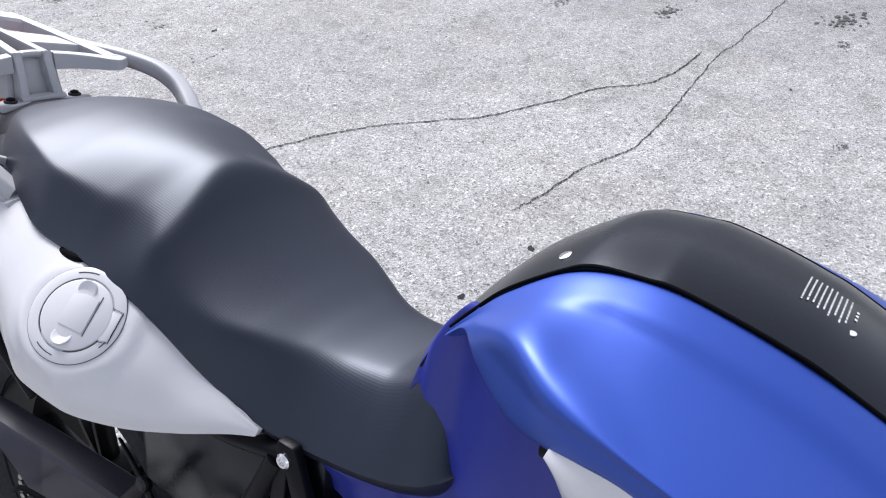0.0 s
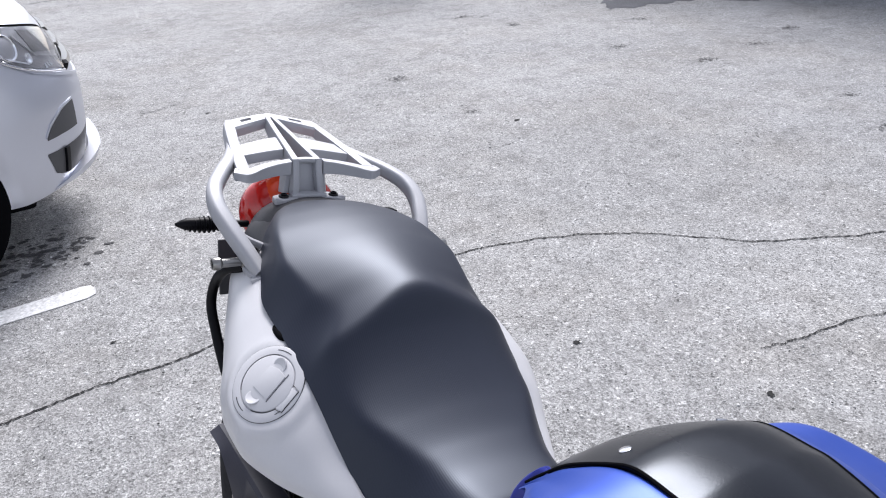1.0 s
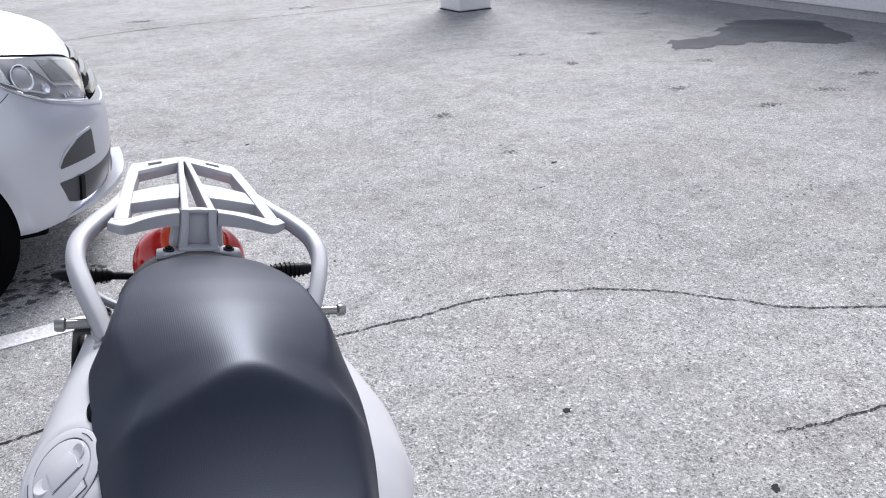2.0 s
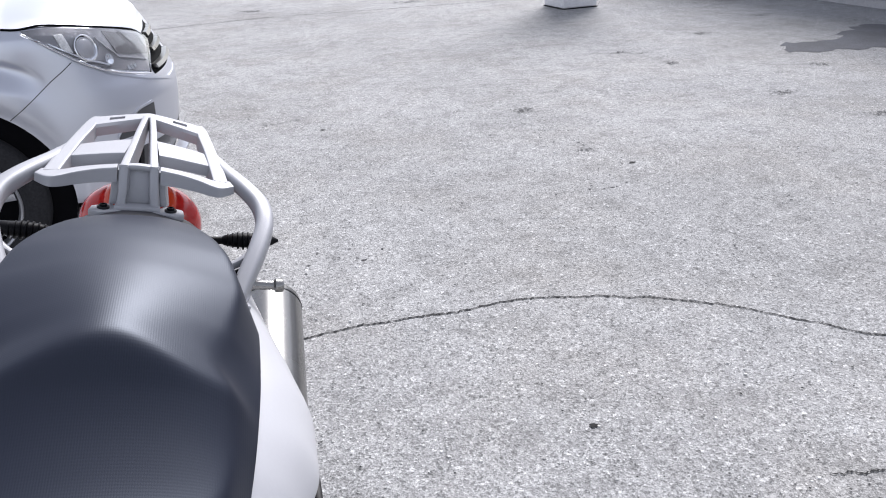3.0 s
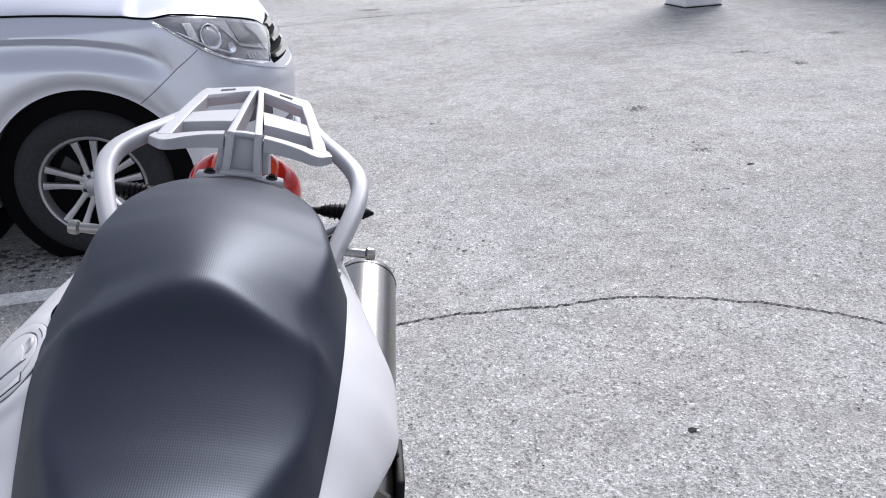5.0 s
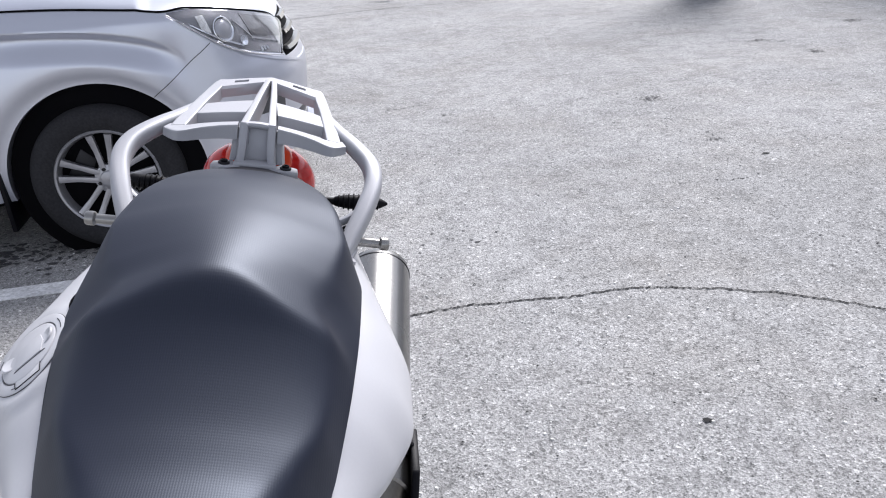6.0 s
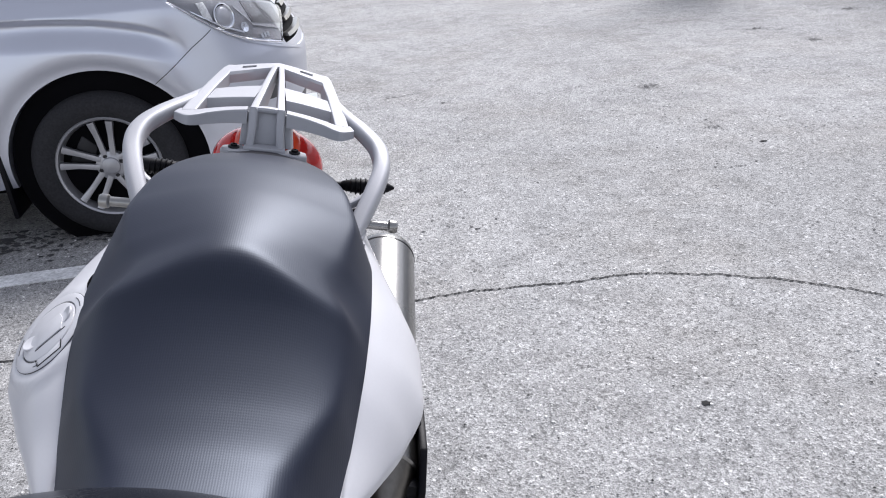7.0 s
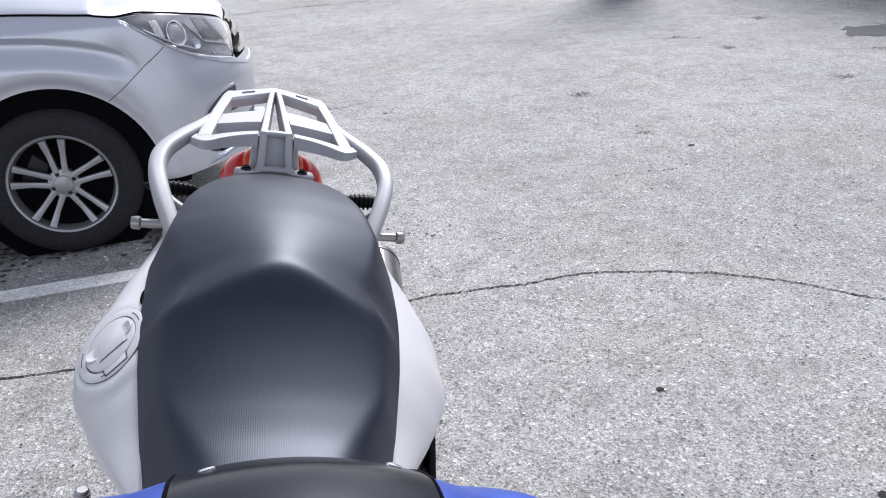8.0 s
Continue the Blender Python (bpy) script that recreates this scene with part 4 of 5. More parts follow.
axle = part("axle_nut", lathe([(0.02, 0), (0.02, 0.006), (0.014, 0.007), (0.014, 0.022), (0.009, 0.024), (0.009, 0.03), (0, 0.03)], along((-0.150, 0.0, 0.318), (-0.3, 0.0, 0.318)), 24), STEEL, bike, "bright axle nut")
part("axle", rod((-0.152, 0, 0.315), (0.152, 0, 0.315), 0.011), STEEL, axle)
# shock and inner fender, air box, frame tubes
part("shock_absorber", lathe([(0.012, 0.0), (0.02, 0.01), (0.02, 0.28), (0.012, 0.3)], along((0, -0.40, 0.36), (0, -0.26, 0.68)), 20), STEEL, bike)
part("inner_fender", thick([[(x, y, z) for x in np.linspace(-0.09, 0.09, 8)] for y, z in catmull([(0.22, 0.64), (0.10, 0.70), (-0.05, 0.70), (-0.20, 0.66), (-0.32, 0.55), (-0.36, 0.42)], 5)], 0.004, (0, 0, -1)), BLACK, bike, "black inner mudguard")
part("battery_cover", block(-0.115, 0.115, -0.50, -0.20, 0.50, 0.70, 0.02), COVER, bike, "glossy black side cover")
part("engine_block", block(-0.15, 0.15, -0.98, -0.46, 0.30, 0.62, 0.05), DARK_METAL, bike, "dark engine block")
for s in (-1, 1):
    part("subframe_tube", sweep([(s * 0.125, -0.47, 0.70), (s * 0.120, -0.33, 0.67), (s * 0.11, -0.15, 0.69), (s * 0.10, 0.08, 0.76)], 0.022, 0.022), BLACK, bike)
    part("frame_strut", sweep([(s * 0.128, -0.45, 0.69), (s * 0.128, -0.40, 0.58), (s * 0.125, -0.33, 0.45)], 0.024, 0.024), BLACK, bike)
    brk = part("frame_bracket", prism([(-0.52, 0.60), (-0.475, 0.716), (-0.452, 0.716), (-0.440, 0.60), (-0.462, 0.600), (-0.466, 0.675), (-0.492, 0.600)][::-1], 0.012, Matrix(((0, 0, s, s * 0.134), (1, 0, 0, 0), (0, 1, 0, 0), (0, 0, 0, 1))), 0.003), BLACK, bike)
    part("frame_bolt", lathe([(0.0085, 0), (0.0085, 0.003), (0.0065, 0.005), (0.004, 0.005), (0.0035, 0.003), (0, 0.003)], along((s * 0.134, -0.464, 0.698), (s * 0.3, -0.464, 0.70)), 20), CHROME, brk, "bright flanged bolt")
    # pillion footrest, folded upright
    tip, root = (Vector((-0.242, -0.168, 0.512)), Vector((-0.246, -0.174, 0.412))) if s < 0 else (Vector((0.258, -0.150, 0.478)), Vector((0.262, -0.140, 0.378)))
    hanger = part("footrest_hanger", sweep([(s * 0.13, -0.42, 0.55), (s * 0.19, -0.30, 0.49), (s * 0.225, -0.20, root.z - 0.01), (s * 0.235, -0.15, root.z - 0.005)], 0.018, 0.034, power=3.5), BLACK, bike, "black pillion footrest hanger")
    if s > 0:
        part("hanger_strut", sweep([(s * 0.125, -0.10, 0.66), (s * 0.20, -0.08, 0.60), (s * 0.268, -0.06, 0.545)], 0.014, 0.020, power=3.5), BLACK, hanger)
    peg = part("footrest", rod(root, tip, 0.0095), ALLOY, hanger, "grooved bright footrest")
    for k in range(10):
        p = root.lerp(tip, 0.14 + 0.085 * k)
        part("groove_ring", lathe([(0.0095, 0), (0.0112, 0.001), (0.0112, 0.004), (0.0095, 0.005)], along(p, p + (tip - root)), 14), ALLOY, peg)
strut = part("brake_strut", rod((-0.145, -0.258, 0.553), (-0.145, -0.105, 0.355), 0.009), BLACK, bike, "black round strut")
part("strut_bolt", lathe([(0.009, 0), (0.009, 0.004), (0.006, 0.007), (0, 0.007)], along((-0.150, -0.262, 0.560), (-0.3, -0.262, 0.57)), 18), DARK_METAL, strut)
part("blade", prism([(-0.208, 0.592), (-0.214, 0.590), (-0.262, 0.545), (-0.30, 0.49), (-0.28, 0.49), (-0.25, 0.54)], 0.004, Matrix(((0, 0, -1, -0.145), (1, 0, 0, 0), (0, 1, 0, 0), (0, 0, 0, 1))), 0.001), BLACK, strut)
part("hose", sweep([(-0.15, -0.20, 0.44), (-0.165, -0.10, 0.43), (-0.16, 0.0, 0.40), (-0.15, 0.05, 0.36)], 0.008, 0.008), SEAM, strut)

# exhaust on the left side
EX0, EX1 = Vector((0.205, -0.17, 0.485)), Vector((0.225, 0.385, 0.628))
_L = (EX1 - EX0).length
muffler = part("muffler", lathe([(0.056, 0.055), (0.060, 0.058), (0.0605, 0.07), (0.0605, _L - 0.028), (0.0605, _L - 0.020), (0.0585, _L - 0.009), (0.053, _L - 0.002), (0.046, _L), (0.03, _L + 0.001), (0.028, _L - 0.03), (0.0, _L - 0.03)], along(EX0, EX1), 48), STEEL, bike, "brushed steel exhaust silencer")
part("inlet_cone", lathe([(0.018, -0.035), (0.020, -0.034), (0.026, -0.01), (0.046, 0.03), (0.057, 0.057), (0.05, 0.06)], along(EX0, EX1), 40), DULL, muffler, "heat-dulled steel cone")
part("band", lathe([(0.0600, 0), (0.0613, 0.0006), (0.0613, 0.0030), (0.0600, 0.0036)], along(EX0, EX1) @ Matrix.Translation((0, 0, _L - 0.026)), 48), DARK_METAL, muffler)
part("exhaust_pipe", sweep([(0.203, -0.195, 0.478), (0.190, -0.27, 0.455), (0.165, -0.38, 0.41), (0.12, -0.5, 0.34)], 0.034, 0.034, sides=16), DULL, muffler)
plate = part("hanger_plate", prism([(-0.03, 0.562), (-0.03, 0.500), (-0.06, 0.470), (-0.12, 0.440), (-0.155, 0.455), (-0.152, 0.500), (-0.112, 0.548)], 0.012, Matrix(((0, 0, 1, 0.276), (1, 0, 0, 0), (0, 1, 0, 0), (0, 0, 0, 1))), 0.003), BLACK, muffler, "black footrest plate")
part("plate_arm", sweep([(0.272, -0.130, 0.488), (0.245, -0.134, 0.496), (0.220, -0.137, 0.503)], 0.030, 0.030, power=3), BLACK, plate)
front = part("front_wheel", lathe([(0.222, -0.05), (0.205, -0.03), (0.2, 0.0), (0.205, 0.03), (0.222, 0.05), (0.19, 0.03), (0.19, -0.03), (0.222, -0.05)], Matrix.Translation((0, -1.52, 0.30)) @ pose(0, 0, 0, 0, 90), 48), DARK_METAL, bike)
part("tyre", lathe([(0.215, -0.055), (0.25, -0.062), (0.285, -0.04), (0.30, 0.0), (0.285, 0.04), (0.25, 0.062), (0.215, 0.055), (0.215, -0.055)], Matrix.Translation((0, -1.52, 0.30)) @ pose(0, 0, 0, 0, 90), 56), RUBBER, front)
part("hub", lathe([(0.03, -0.08), (0.03, 0.08)], Matrix.Translation((0, -1.52, 0.30)) @ pose(0, 0, 0, 0, 90), 20), DARK_METAL, front)
for k in range(5):
    a = 2 * math.pi * k / 5
    part("spoke", sweep([(0, -1.52 + 0.03 * math.cos(a), 0.30 + 0.03 * math.sin(a)), (0, -1.52 + 0.2 * math.cos(a), 0.30 + 0.2 * math.sin(a))], 0.02, 0.03, up=(1, 0, 0), steps=1), DARK_METAL, front)
for s in (-1, 1):
    fork = part("fork_leg", rod((s * 0.1, -1.52, 0.30), (s * 0.1, -1.14, 1.02), 0.024), STEEL, bike)
    part("fork_bottom", rod((s * 0.1, -1.54, 0.27), (s * 0.1, -1.38, 0.565), 0.029), DARK_METAL, fork)
stand = part("side_stand", sweep([(0.13, -0.62, 0.30), (0.22, -0.60, 0.14), (0.285, -0.585, 0.064)], 0.022, 0.022), BLACK, bike, "black side stand")

# ---- the car: x ahead, y inboard from its right side, z up; origin under the right front hub ----
car = thing("car", pose(-1.075, 2.78, 0, 0, 0, 12), "silver sport utility car parked beside the motorcycle", "car")
CAR_W, NOSE = 1.74, 0.85
TYRE_R, HUB_Z, HUB_X = 0.300, 0.298, 0.02
# profile of the side: height, how far the side stands in from the widest line, how far the nose stands back
SIDE = curve_of([(0.14, 0.070, 0.18), (0.20, 0.045, 0.10), (0.28, 0.020, 0.050), (0.36, 0.008, 0.025), (0.45, 0.003, 0.008), (0.56, 0.0, 0.0), (0.64, 0.001, 0.020), (0.70, 0.002, 0.050), (0.78, 0.005, 0.085), (0.832, 0.007, 0.115),
                 (0.875, 0.012, 0.145), (0.90, 0.024, 0.18), (0.93, 0.042, 0.23), (0.96, 0.072, 0.30), (1.0, 0.16, 0.42)])
CORNER = 0.25
TOP = curve_of([(-1.0, 0.985), (-0.3, 0.980), (-0.10, 0.962), (0.0, 0.930), (0.065, 0.916), (0.3, 0.902), (0.6, 0.862), (1.0, 0.838)])
SHOULDER = curve_of([(-3.0, 0.89), (-0.5, 0.89), (-0.15, 0.880), (0.06, 0.864), (0.2, 0.840), (0.315, 0.806), (0.37, 0.775), (0.43, 0.715), (0.55, 0.60)])


def shoulder(x, z):
    """How far the hollow under the shoulder line stands in; the line sinks ahead of the wheel arch."""
    d = z - float(SHOULDER(x)[0])
    return 0.030 * smoothstep(0.003, -0.030, d) * (1 - smoothstep(-0.036, -0.125, d)) * (1 - smoothstep(0.24, 0.42, x))


def flare(r):
    """The wheel arch: the side swells out towards a soft edge and turns in again at the opening."""
    return 0.016 * smoothstep(0.60, 0.445, r) - 0.019 * smoothstep(0.450, 0.378, r)


def car_side(s, z):
    """A place on the car's skin: s from -1 (tail) through 0 (where the corner starts) to 1 (middle of the nose)."""
    inset, back = SIDE(z)
    if s <= 0:
        x = CORNER + s * (3.3 + CORNER)
        r = math.hypot(x - HUB_X, z - HUB_Z)
        rear = smoothstep(-2.7, -3.3, x)
        return Vector((x, inset + shoulder(x, z) - flare(r) + 0.25 * rear * rear, z))
    a = s * math.pi / 2
    sx, cy = math.sin(a) ** 0.8, math.cos(a) ** 0.8
    x = CORNER + (NOSE - back - CORNER) * sx
    r = math.hypot(x - HUB_X, z - HUB_Z)
    return Vector((x, inset + shoulder(x, z) + (CAR_W / 2 - inset) * (1 - cy) - flare(r) * (1 - s), z))


def mirrored(p):
    return Vector((p.x, CAR_W - p.y, p.z))


S_ALL = list(np.linspace(-1, -0.25, 30)) + list(np.linspace(-0.245, 0.0, 60)) + list(np.linspace(0.008, 0.24, 30)) + list(np.linspace(0.26, 1, 28))


def car_body():
    """Skin from sill to bonnet edge, then the bonnet crowned over it."""
    rows = []
    for v in np.linspace(0, 1, 150):
        half = [car_side(s, 0.25 + (float(TOP(s)[0]) - 0.25) * v) for s in S_ALL]
        rows.append(half + [mirrored(p) for p in half[-2::-1]])
    top = rows[-1]
    for f, up in ((0.96, 0.016), (0.88, 0.030), (0.75, 0.046), (0.5, 0.062), (0.2, 0.072)):
        rows.append([Vector((p.x - (1 - f) * 0.22 * max(0, p.x), CAR_W / 2 + (p.y - CAR_W / 2) * f, p.z + up)) for p in top])
    return sheet(rows, close=True, caps=True)


body = part("body", car_body(), CARPAINT, car, "silver metallic bodywork")


def cut(ob, cutters):
    """Cuts the wheel wells out of the body, for good."""
    for c in cutters:
        md = ob.modifiers.new("cut", "BOOLEAN")
        md.operation, md.object, md.solver = "DIFFERENCE", c, "EXACT"
    bpy.context.view_layer.update()
    dg = bpy.context.evaluated_depsgraph_get()
    me = bpy.data.meshes.new_from_object(ob.evaluated_get(dg), depsgraph=dg)
    ob.modifiers.clear()
    old = ob.data
    ob.data = me
    bpy.data.meshes.remove(old)
    for c in cutters:
        bpy.data.objects.remove(c)


wells = []
for wx in (HUB_X, HUB_X - 2.5):
    for y0, y1 in ((-0.2, 0.30), (CAR_W - 0.30, CAR_W + 0.2)):
        wells.append(part("well", lathe([(0.377, 0), (0.377, y1 - y0)], along((wx + 0.01, y0, HUB_Z + 0.005), (wx + 0.01, y1, HUB_Z + 0.005)), 72), SEAM, car))
cut(body, wells)
body.data.polygons.foreach_set("use_smooth", [True] * len(body.data.polygons))
body.data.set_sharp_from_angle(angle=radians(30))


def skin_patch(s0, s1, zlo, zhi, out, ns=16, nz=8, lift=0.0):
    """A shell lying on the car's skin between two lines zlo(s), zhi(s)."""
    rows = []
    for i in range(nz + 1):
        row = []
        for s in np.linspace(s0, s1, ns):
            z = zlo(s) + (zhi(s) - zlo(s)) * i / nz
            p = car_side(s, z)
            q = car_side(min(s + 0.02, 1), z) - car_side(max(s - 0.02, -1), z)
            nrm = Vector((q.y, -q.x, 0)).normalized()
            row.append(p + nrm * (out(s) - lift if callable(out) else out - lift))
        rows.append(row)
    return rows


def patch(name, s0, s1, zlo, zhi, out, mat, parent, label="", depth=0.012, ns=20, nz=6):
    outer = skin_patch(s0, s1, zlo, zhi, out, ns, nz)
    inner = skin_patch(s0, s1, zlo, zhi, out, ns, nz, depth)
    bm = sheet([list(a) + list(b)[::-1] for a, b in zip(outer, inner)], close=True, caps=True)
    return part(name, bm, mat, parent, label)


def skin_line(name, pts, w, mat, parent, out=0.0, label="", h=None):
    path = []
    for s, z in catmull(pts, 8):
        p = car_side(s, z)
        q = car_side(min(s + 0.02, 1), z) - car_side(max(s - 0.02, -1), z)
        path.append(p + Vector((q.y, -q.x, 0)).normalized() * out)
    return part(name, sweep(path, w, h or w, steps=1, sides=8), mat, parent, label)


lamp_lo = lambda s: float(np.interp(s, [0.12, 0.14, 0.31, 0.41, 0.64, 0.80], [0.900, 0.888, 0.772, 0.730, 0.672, 0.774]))
lamp_hi = lambda s: float(np.interp(s, [0.12, 0.26, 0.50, 0.73, 0.80], [0.906, 0.908, 0.873, 0.826, 0.792]))
headlamp = patch("headlamp", 0.12, 0.80, lamp_lo, lamp_hi, 0.014, GLASS, car, "clear wraparound headlamp", depth=0.004, ns=44, nz=10)
headlamp.visible_shadow = False
patch("lamp_bowl", 0.123, 0.797, lambda s: lamp_lo(s) + 0.001, lambda s: lamp_hi(s) - 0.001, 0.002, HOUSING, headlamp, "grey lamp housing", depth=0.004, ns=44, nz=8)


def lamp_disc(name, s, z, profile, mat, label=""):
    p, q = car_side(s, z), car_side(s + 0.02, z) - car_side(s - 0.02, z)
    out = Vector((q.y, -q.x, 0.25 * q.length)).normalized()
    part(name, lathe(profile, along(p + out * 0.002, p + out), 32), mat, headlamp, label)


lamp_disc("projector_ring", 0.355, 0.818, [(0.050, 0.0), (0.050, 0.006), (0.046, 0.0075), (0.040, 0.005), (0.038, 0.001)], MIRROR, "bright projector ring")
lamp_disc("projector_lens", 0.355, 0.818, [(0.037, 0.001), (0.033, 0.0045), (0.02, 0.007), (0.0, 0.008)], ALLOY, "pale round projector lens")
lamp_disc("reflector", 0.435, 0.762, [(0.020, 0.0), (0.020, 0.007), (0.017, 0.007), (0.008, 0.003), (0.0, 0.002)], MIRROR, "bright lamp reflector")
patch("lamp_trim", 0.245, 0.285, lambda s: 0.812 + (0.285 - s) * 0.3, lambda s: 0.880, 0.008, LINE, headlamp, "white lamp trim", depth=0.006, ns=6, nz=4)
patch("lamp_shelf", 0.20, 0.42, lambda s: float(np.interp(s, [0.20, 0.31, 0.42], [0.853, 0.785, 0.742])), lambda s: float(np.interp(s, [0.20, 0.31, 0.42], [0.857, 0.793, 0.750])), 0.009, MIRROR, headlamp, depth=0.006)
patch("light_guide", 0.435, 0.50, lambda s: 0.842 - (s - 0.435) * 1.30, lambda s: 0.850 - (s - 0.435) * 1.30, 0.007, ALLOY, headlamp, depth=0.004)
patch("light_guide", 0.49, 0.68, lambda s: 0.764 - (s - 0.49) * 0.26, lambda s: 0.770 - (s - 0.49) * 0.26, 0.007, ALLOY, headlamp, depth=0.004)
patch("inner_panel", 0.50, 0.74, lambda s: max(lamp_lo(s) + 0.004, 0.776 - (s - 0.49) * 0.2), lambda s: lamp_hi(s) - 0.012, 0.0045, GREY, headlamp, "dark inner lamp panel", depth=0.003)
for k in range(3):
    patch("marker_lens", 0.515 + k * 0.022, 0.530 + k * 0.022, lambda s: 0.705, lambda s: 0.722, 0.006, MIRROR, headlamp, depth=0.004, ns=4, nz=3)
skin_line("chrome_strip", [(0.115, 0.898), (0.14, 0.882), (0.225, 0.822), (0.31, 0.765), (0.41, 0.723), (0.53, 0.690), (0.645, 0.664)], 0.006, CHROME, car, 0.010, "bright strip under the headlamp")
skin_line("bonnet_gap", [(-0.30, 0.972), (-0.10, 0.951), (0.0, 0.925), (0.06, 0.915), (0.12, 0.911), (0.26, 0.914), (0.50, 0.879), (0.73, 0.832), (0.80, 0.797)], 0.008, SEAM, car, 0.002)
skin_line("lamp_gap", [(0.80, 0.797), (0.805, 0.778), (0.73, 0.724), (0.65, 0.666)], 0.008, SEAM, car, 0.002)
skin_line("bumper_gap", [(0.260, 0.780), (0.205, 0.753), (0.150, 0.725), (0.105, 0.695), (0.070, 0.669), (0.040, 0.644), (0.015, 0.620), (0.004, 0.606)], 0.0026, SEAM, car, 0.0005)
patch("grille", 0.68, 1.0, lambda s: 0.652, lambda s: float(np.interp(s, [0.68, 0.82, 1.0], [0.690, 0.800, 0.815])), 0.002, SEAM, car, "black grille", depth=0.006, ns=30)
for z, o, s0 in ((0.790, 0.016, 0.835), (0.738, 0.020, 0.77), (0.682, 0.024, 0.70)):
    patch("grille_bar", s0, 1.0, lambda s: z - 0.008, lambda s: z + 0.008, o, STEEL, car, "bright grille bar", depth=0.026)
LIP_S, LIP_Z = [0.27, 0.316, 0.42, 0.60, 0.80, 1.0], [0.783, 0.758, 0.708, 0.652, 0.602, 0.597]
patch("bumper_lip", 0.27, 1.0, lambda s: float(np.interp(s, LIP_S, LIP_Z)), lambda s: float(np.interp(s, LIP_S, LIP_Z)) + 0.013, 0.006, CARPAINT, car, depth=0.012, ns=40)
patch("fog_recess", 0.342, 0.57, lambda s: float(np.interp(s, [0.342, 0.43, 0.60, 0.66], [0.462, 0.462, 0.456, 0.47])), lambda s: float(np.interp(s, [0.342, 0.38, 0.468, 0.60, 0.66], [0.470, 0.511, 0.553, 0.562, 0.560])), 0.002, INTAKE, car, "dark fog lamp recess", depth=0.006)
patch("fog_lamp_edge", 0.335, 0.56, lambda s: float(np.interp(s, [0.335, 0.375, 0.468, 0.60, 0.67], [0.472, 0.514, 0.556, 0.566, 0.564])), lambda s: float(np.interp(s, [0.335, 0.375, 0.468, 0.60, 0.67], [0.478, 0.523, 0.565, 0.574, 0.572])), 0.003, CARPAINT, car, depth=0.008)
patch("air_intake", 0.329, 1.0, lambda s: float(np.interp(s, [0.329, 0.367, 0.456, 1], [0.402, 0.318, 0.296, 0.29])), lambda s: float(np.interp(s, [0.329, 0.43, 0.63, 1], [0.411, 0.408, 0.402, 0.40])), 0.002, INTAKE, car, "dark lower air intake", depth=0.006)
patch("intake_rib", 0.43, 0.455, lambda s: 0.305, lambda s: 0.405, 0.012, BLACK, car, depth=0.010)
patch("chin_spoiler", 0.36, 1.0, lambda s: float(np.interp(s, [0.36, 0.55, 0.73, 1], [0.252, 0.256, 0.262, 0.265])), lambda s: float(np.interp(s, [0.36, 0.55, 0.73, 1], [0.262, 0.285, 0.300, 0.305])), lambda s: float(np.interp(s, [0.36, 0.45, 0.62, 0.75, 1], [0.002, 0.012, 0.045, 0.062, 0.065])), CARPAINT, car, depth=0.05, ns=30)
# cabin
rows = []
for f in np.linspace(0, 1, 8):
    z = 1.0 + f * 0.52
    x0, x1 = -0.55 - f * 0.75, -3.05 + f * 0.35
    w = CAR_W / 2 - 0.10 - f * 0.14
    rows.append([(x, CAR_W / 2 + y, z) for x, y in [(x0, -w * 0.9), (x0 + 0.05, 0), (x0, w * 0.9), (x0 - 0.15, w), (x1 + 0.15, w), (x1, w * 0.85), (x1, -w * 0.85), (x1 + 0.15, -w), (x0 - 0.15, -w)]])
part("cabin_glass", sheet(rows, close=True, caps=True), WINDOW, car, "dark cabin glass")
part("roof", prism([(-1.25, 0.22), (-1.25, CAR_W - 0.22), (-2.75, CAR_W - 0.24), (-2.75, 0.24)], 0.04, Matrix.Translation((0, 0, 1.56)), 0.015), CARPAINT, car)


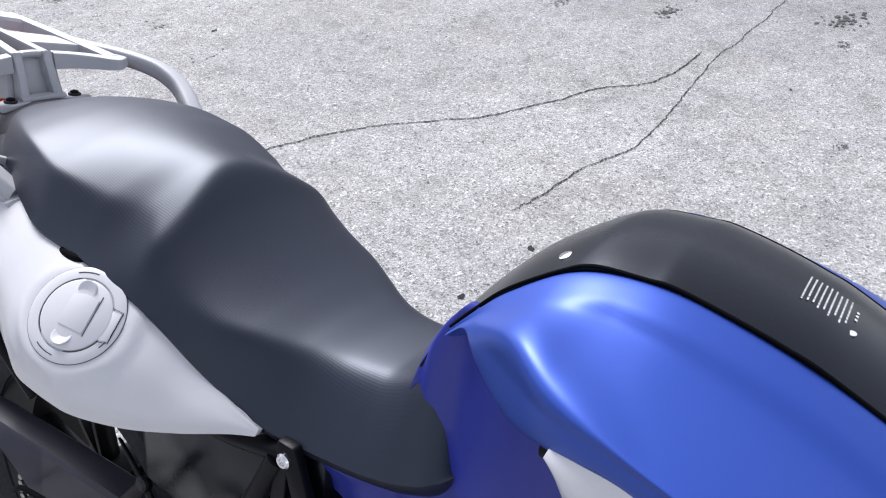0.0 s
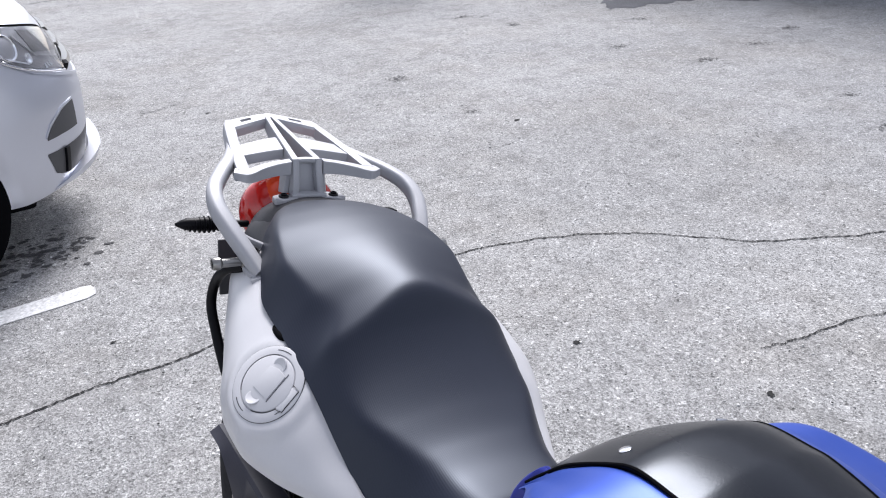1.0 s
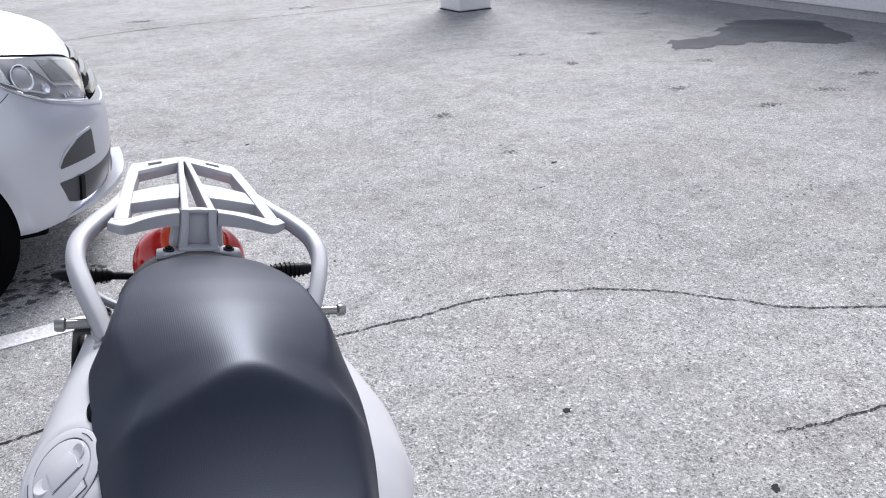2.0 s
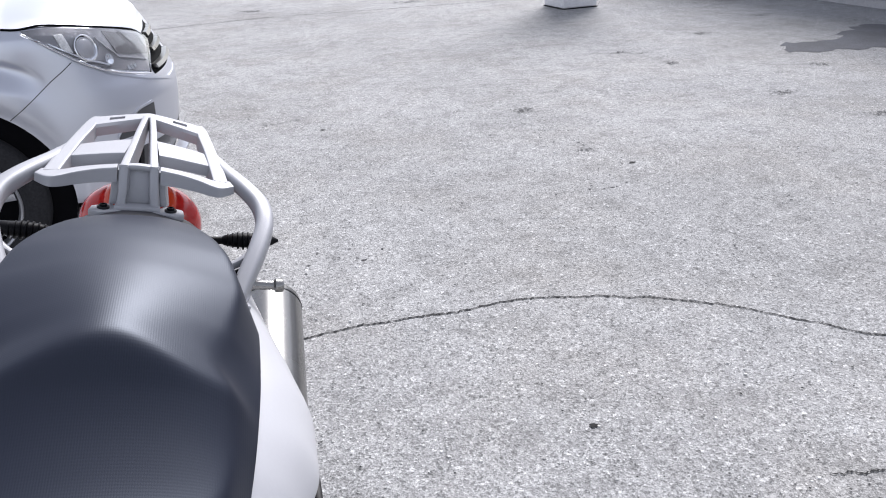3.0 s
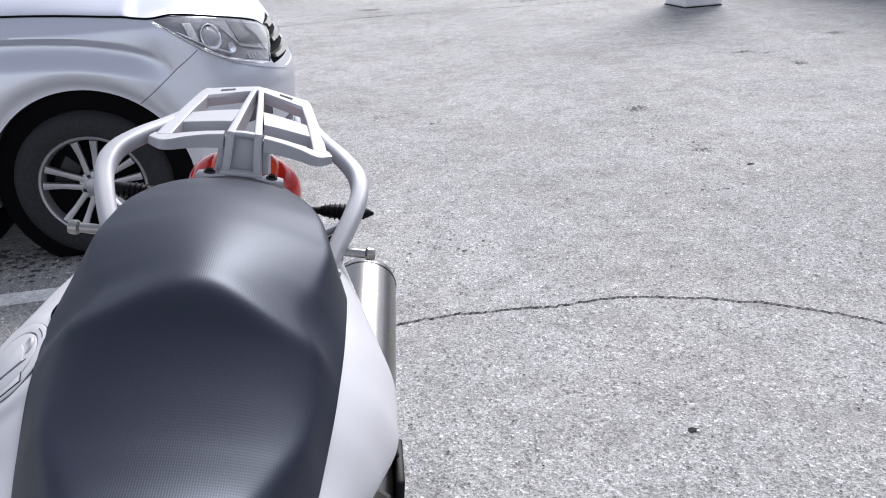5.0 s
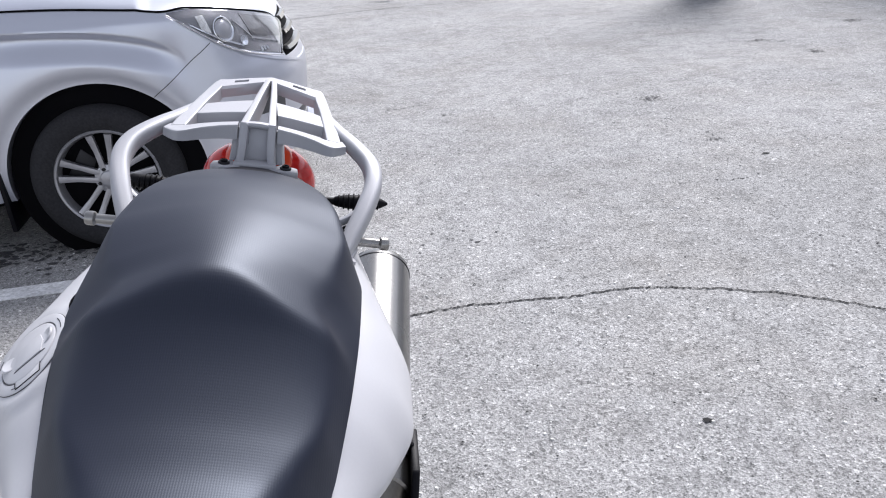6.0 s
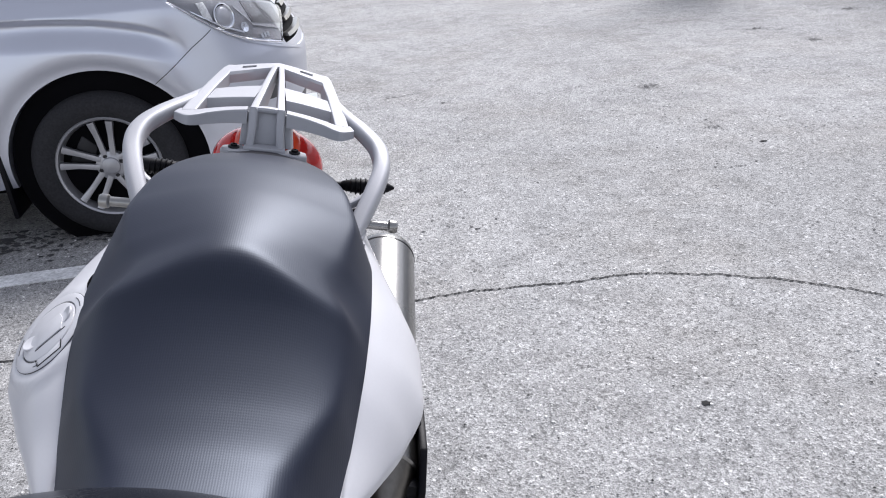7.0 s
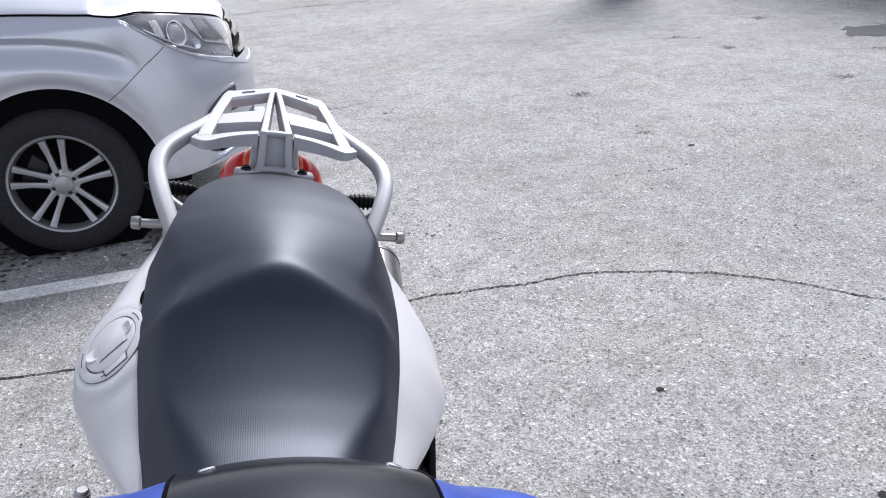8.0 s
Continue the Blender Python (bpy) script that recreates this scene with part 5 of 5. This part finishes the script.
def car_wheel(x, y, side):
    """A double-spoke alloy wheel; side -1: its face looks to -y."""
    m = Matrix.Translation((x, y, HUB_Z)) @ (Matrix() if side < 0 else pose(0, 0, 0, 0, 0, 180))
    disc = m @ pose(0, 0, 0, 90)  # z axis to -y
    w = part("wheel", lathe([(0.193, 0.008), (0.200, 0.012), (0.204, 0.008), (0.200, 0.0), (0.190, -0.03), (0.186, -0.17), (0.18, -0.17), (0.182, -0.03), (0.190, 0.002), (0.193, 0.008)], disc, 64), ALLOY, car, "five double-spoke alloy wheel")
    part("tyre", lathe([(0.198, 0.004), (0.212, 0.014), (0.240, 0.021), (0.268, 0.016), (0.288, 0.0), (TYRE_R - 0.003, -0.025), (TYRE_R, -0.09), (TYRE_R - 0.003, -0.15), (0.28, -0.18), (0.198, -0.17), (0.198, 0.004)], disc, 80), RUBBER, w, "dusty black tyre")
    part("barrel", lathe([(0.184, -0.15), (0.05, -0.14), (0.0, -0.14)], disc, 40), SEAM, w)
    part("brake_disc", lathe([(0.05, -0.09), (0.145, -0.09), (0.145, -0.075), (0.05, -0.07)], disc, 40), DARK_METAL, w)
    part("caliper", prism([(-0.05, 0.06), (0.05, 0.07), (0.07, 0.14), (-0.06, 0.15)], 0.06, disc @ pose(0, 0, -0.03, 0, 0, 60), 0.008), DARK_METAL, w)
    part("hub", lathe([(0.058, -0.05), (0.062, -0.03), (0.058, -0.012), (0.036, -0.006), (0.034, -0.001), (0.028, 0.002), (0.0, 0.003)], disc, 40), ALLOY, w)
    for k in range(5):
        b = 2 * math.pi * k / 5 + math.pi / 2
        for d in (-1, 1):
            a0, a1 = b + d * 0.36, b + d * 0.19
            part("spoke", sweep([disc @ Vector((0.045 * math.cos(a0), 0.045 * math.sin(a0), -0.018)), disc @ Vector((0.12 * math.cos(b + d * 0.21), 0.12 * math.sin(b + d * 0.21), -0.014)), disc @ Vector((0.188 * math.cos(a1), 0.188 * math.sin(a1), -0.004))], 0.026, 0.024, up=(m.to_3x3() @ Vector((0, -1, 0))), power=5, sides=12, steps=4, taper=(0.95, 0.85, 1.15)), ALLOY, w)
    for k in range(4):
        a = 2 * math.pi * k / 4 + 0.35
        part("wheel_nut", rod(disc @ Vector((0.043 * math.cos(a), 0.043 * math.sin(a), -0.02)), disc @ Vector((0.043 * math.cos(a), 0.043 * math.sin(a), -0.006)), 0.010, 6), DARK_METAL, w)
    return w


for x in (HUB_X, HUB_X - 2.5):
    car_wheel(x, 0.015, -1)
    car_wheel(x, CAR_W - 0.015, 1)
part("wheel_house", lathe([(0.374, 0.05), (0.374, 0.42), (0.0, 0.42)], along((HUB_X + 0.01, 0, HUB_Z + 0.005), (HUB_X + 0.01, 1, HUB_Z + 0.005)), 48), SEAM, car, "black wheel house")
part("mud_flap", block(-0.385, -0.365, 0.0, 0.20, 0.13, 0.40, 0.006), BLACK, car, "black rubber mud flap")
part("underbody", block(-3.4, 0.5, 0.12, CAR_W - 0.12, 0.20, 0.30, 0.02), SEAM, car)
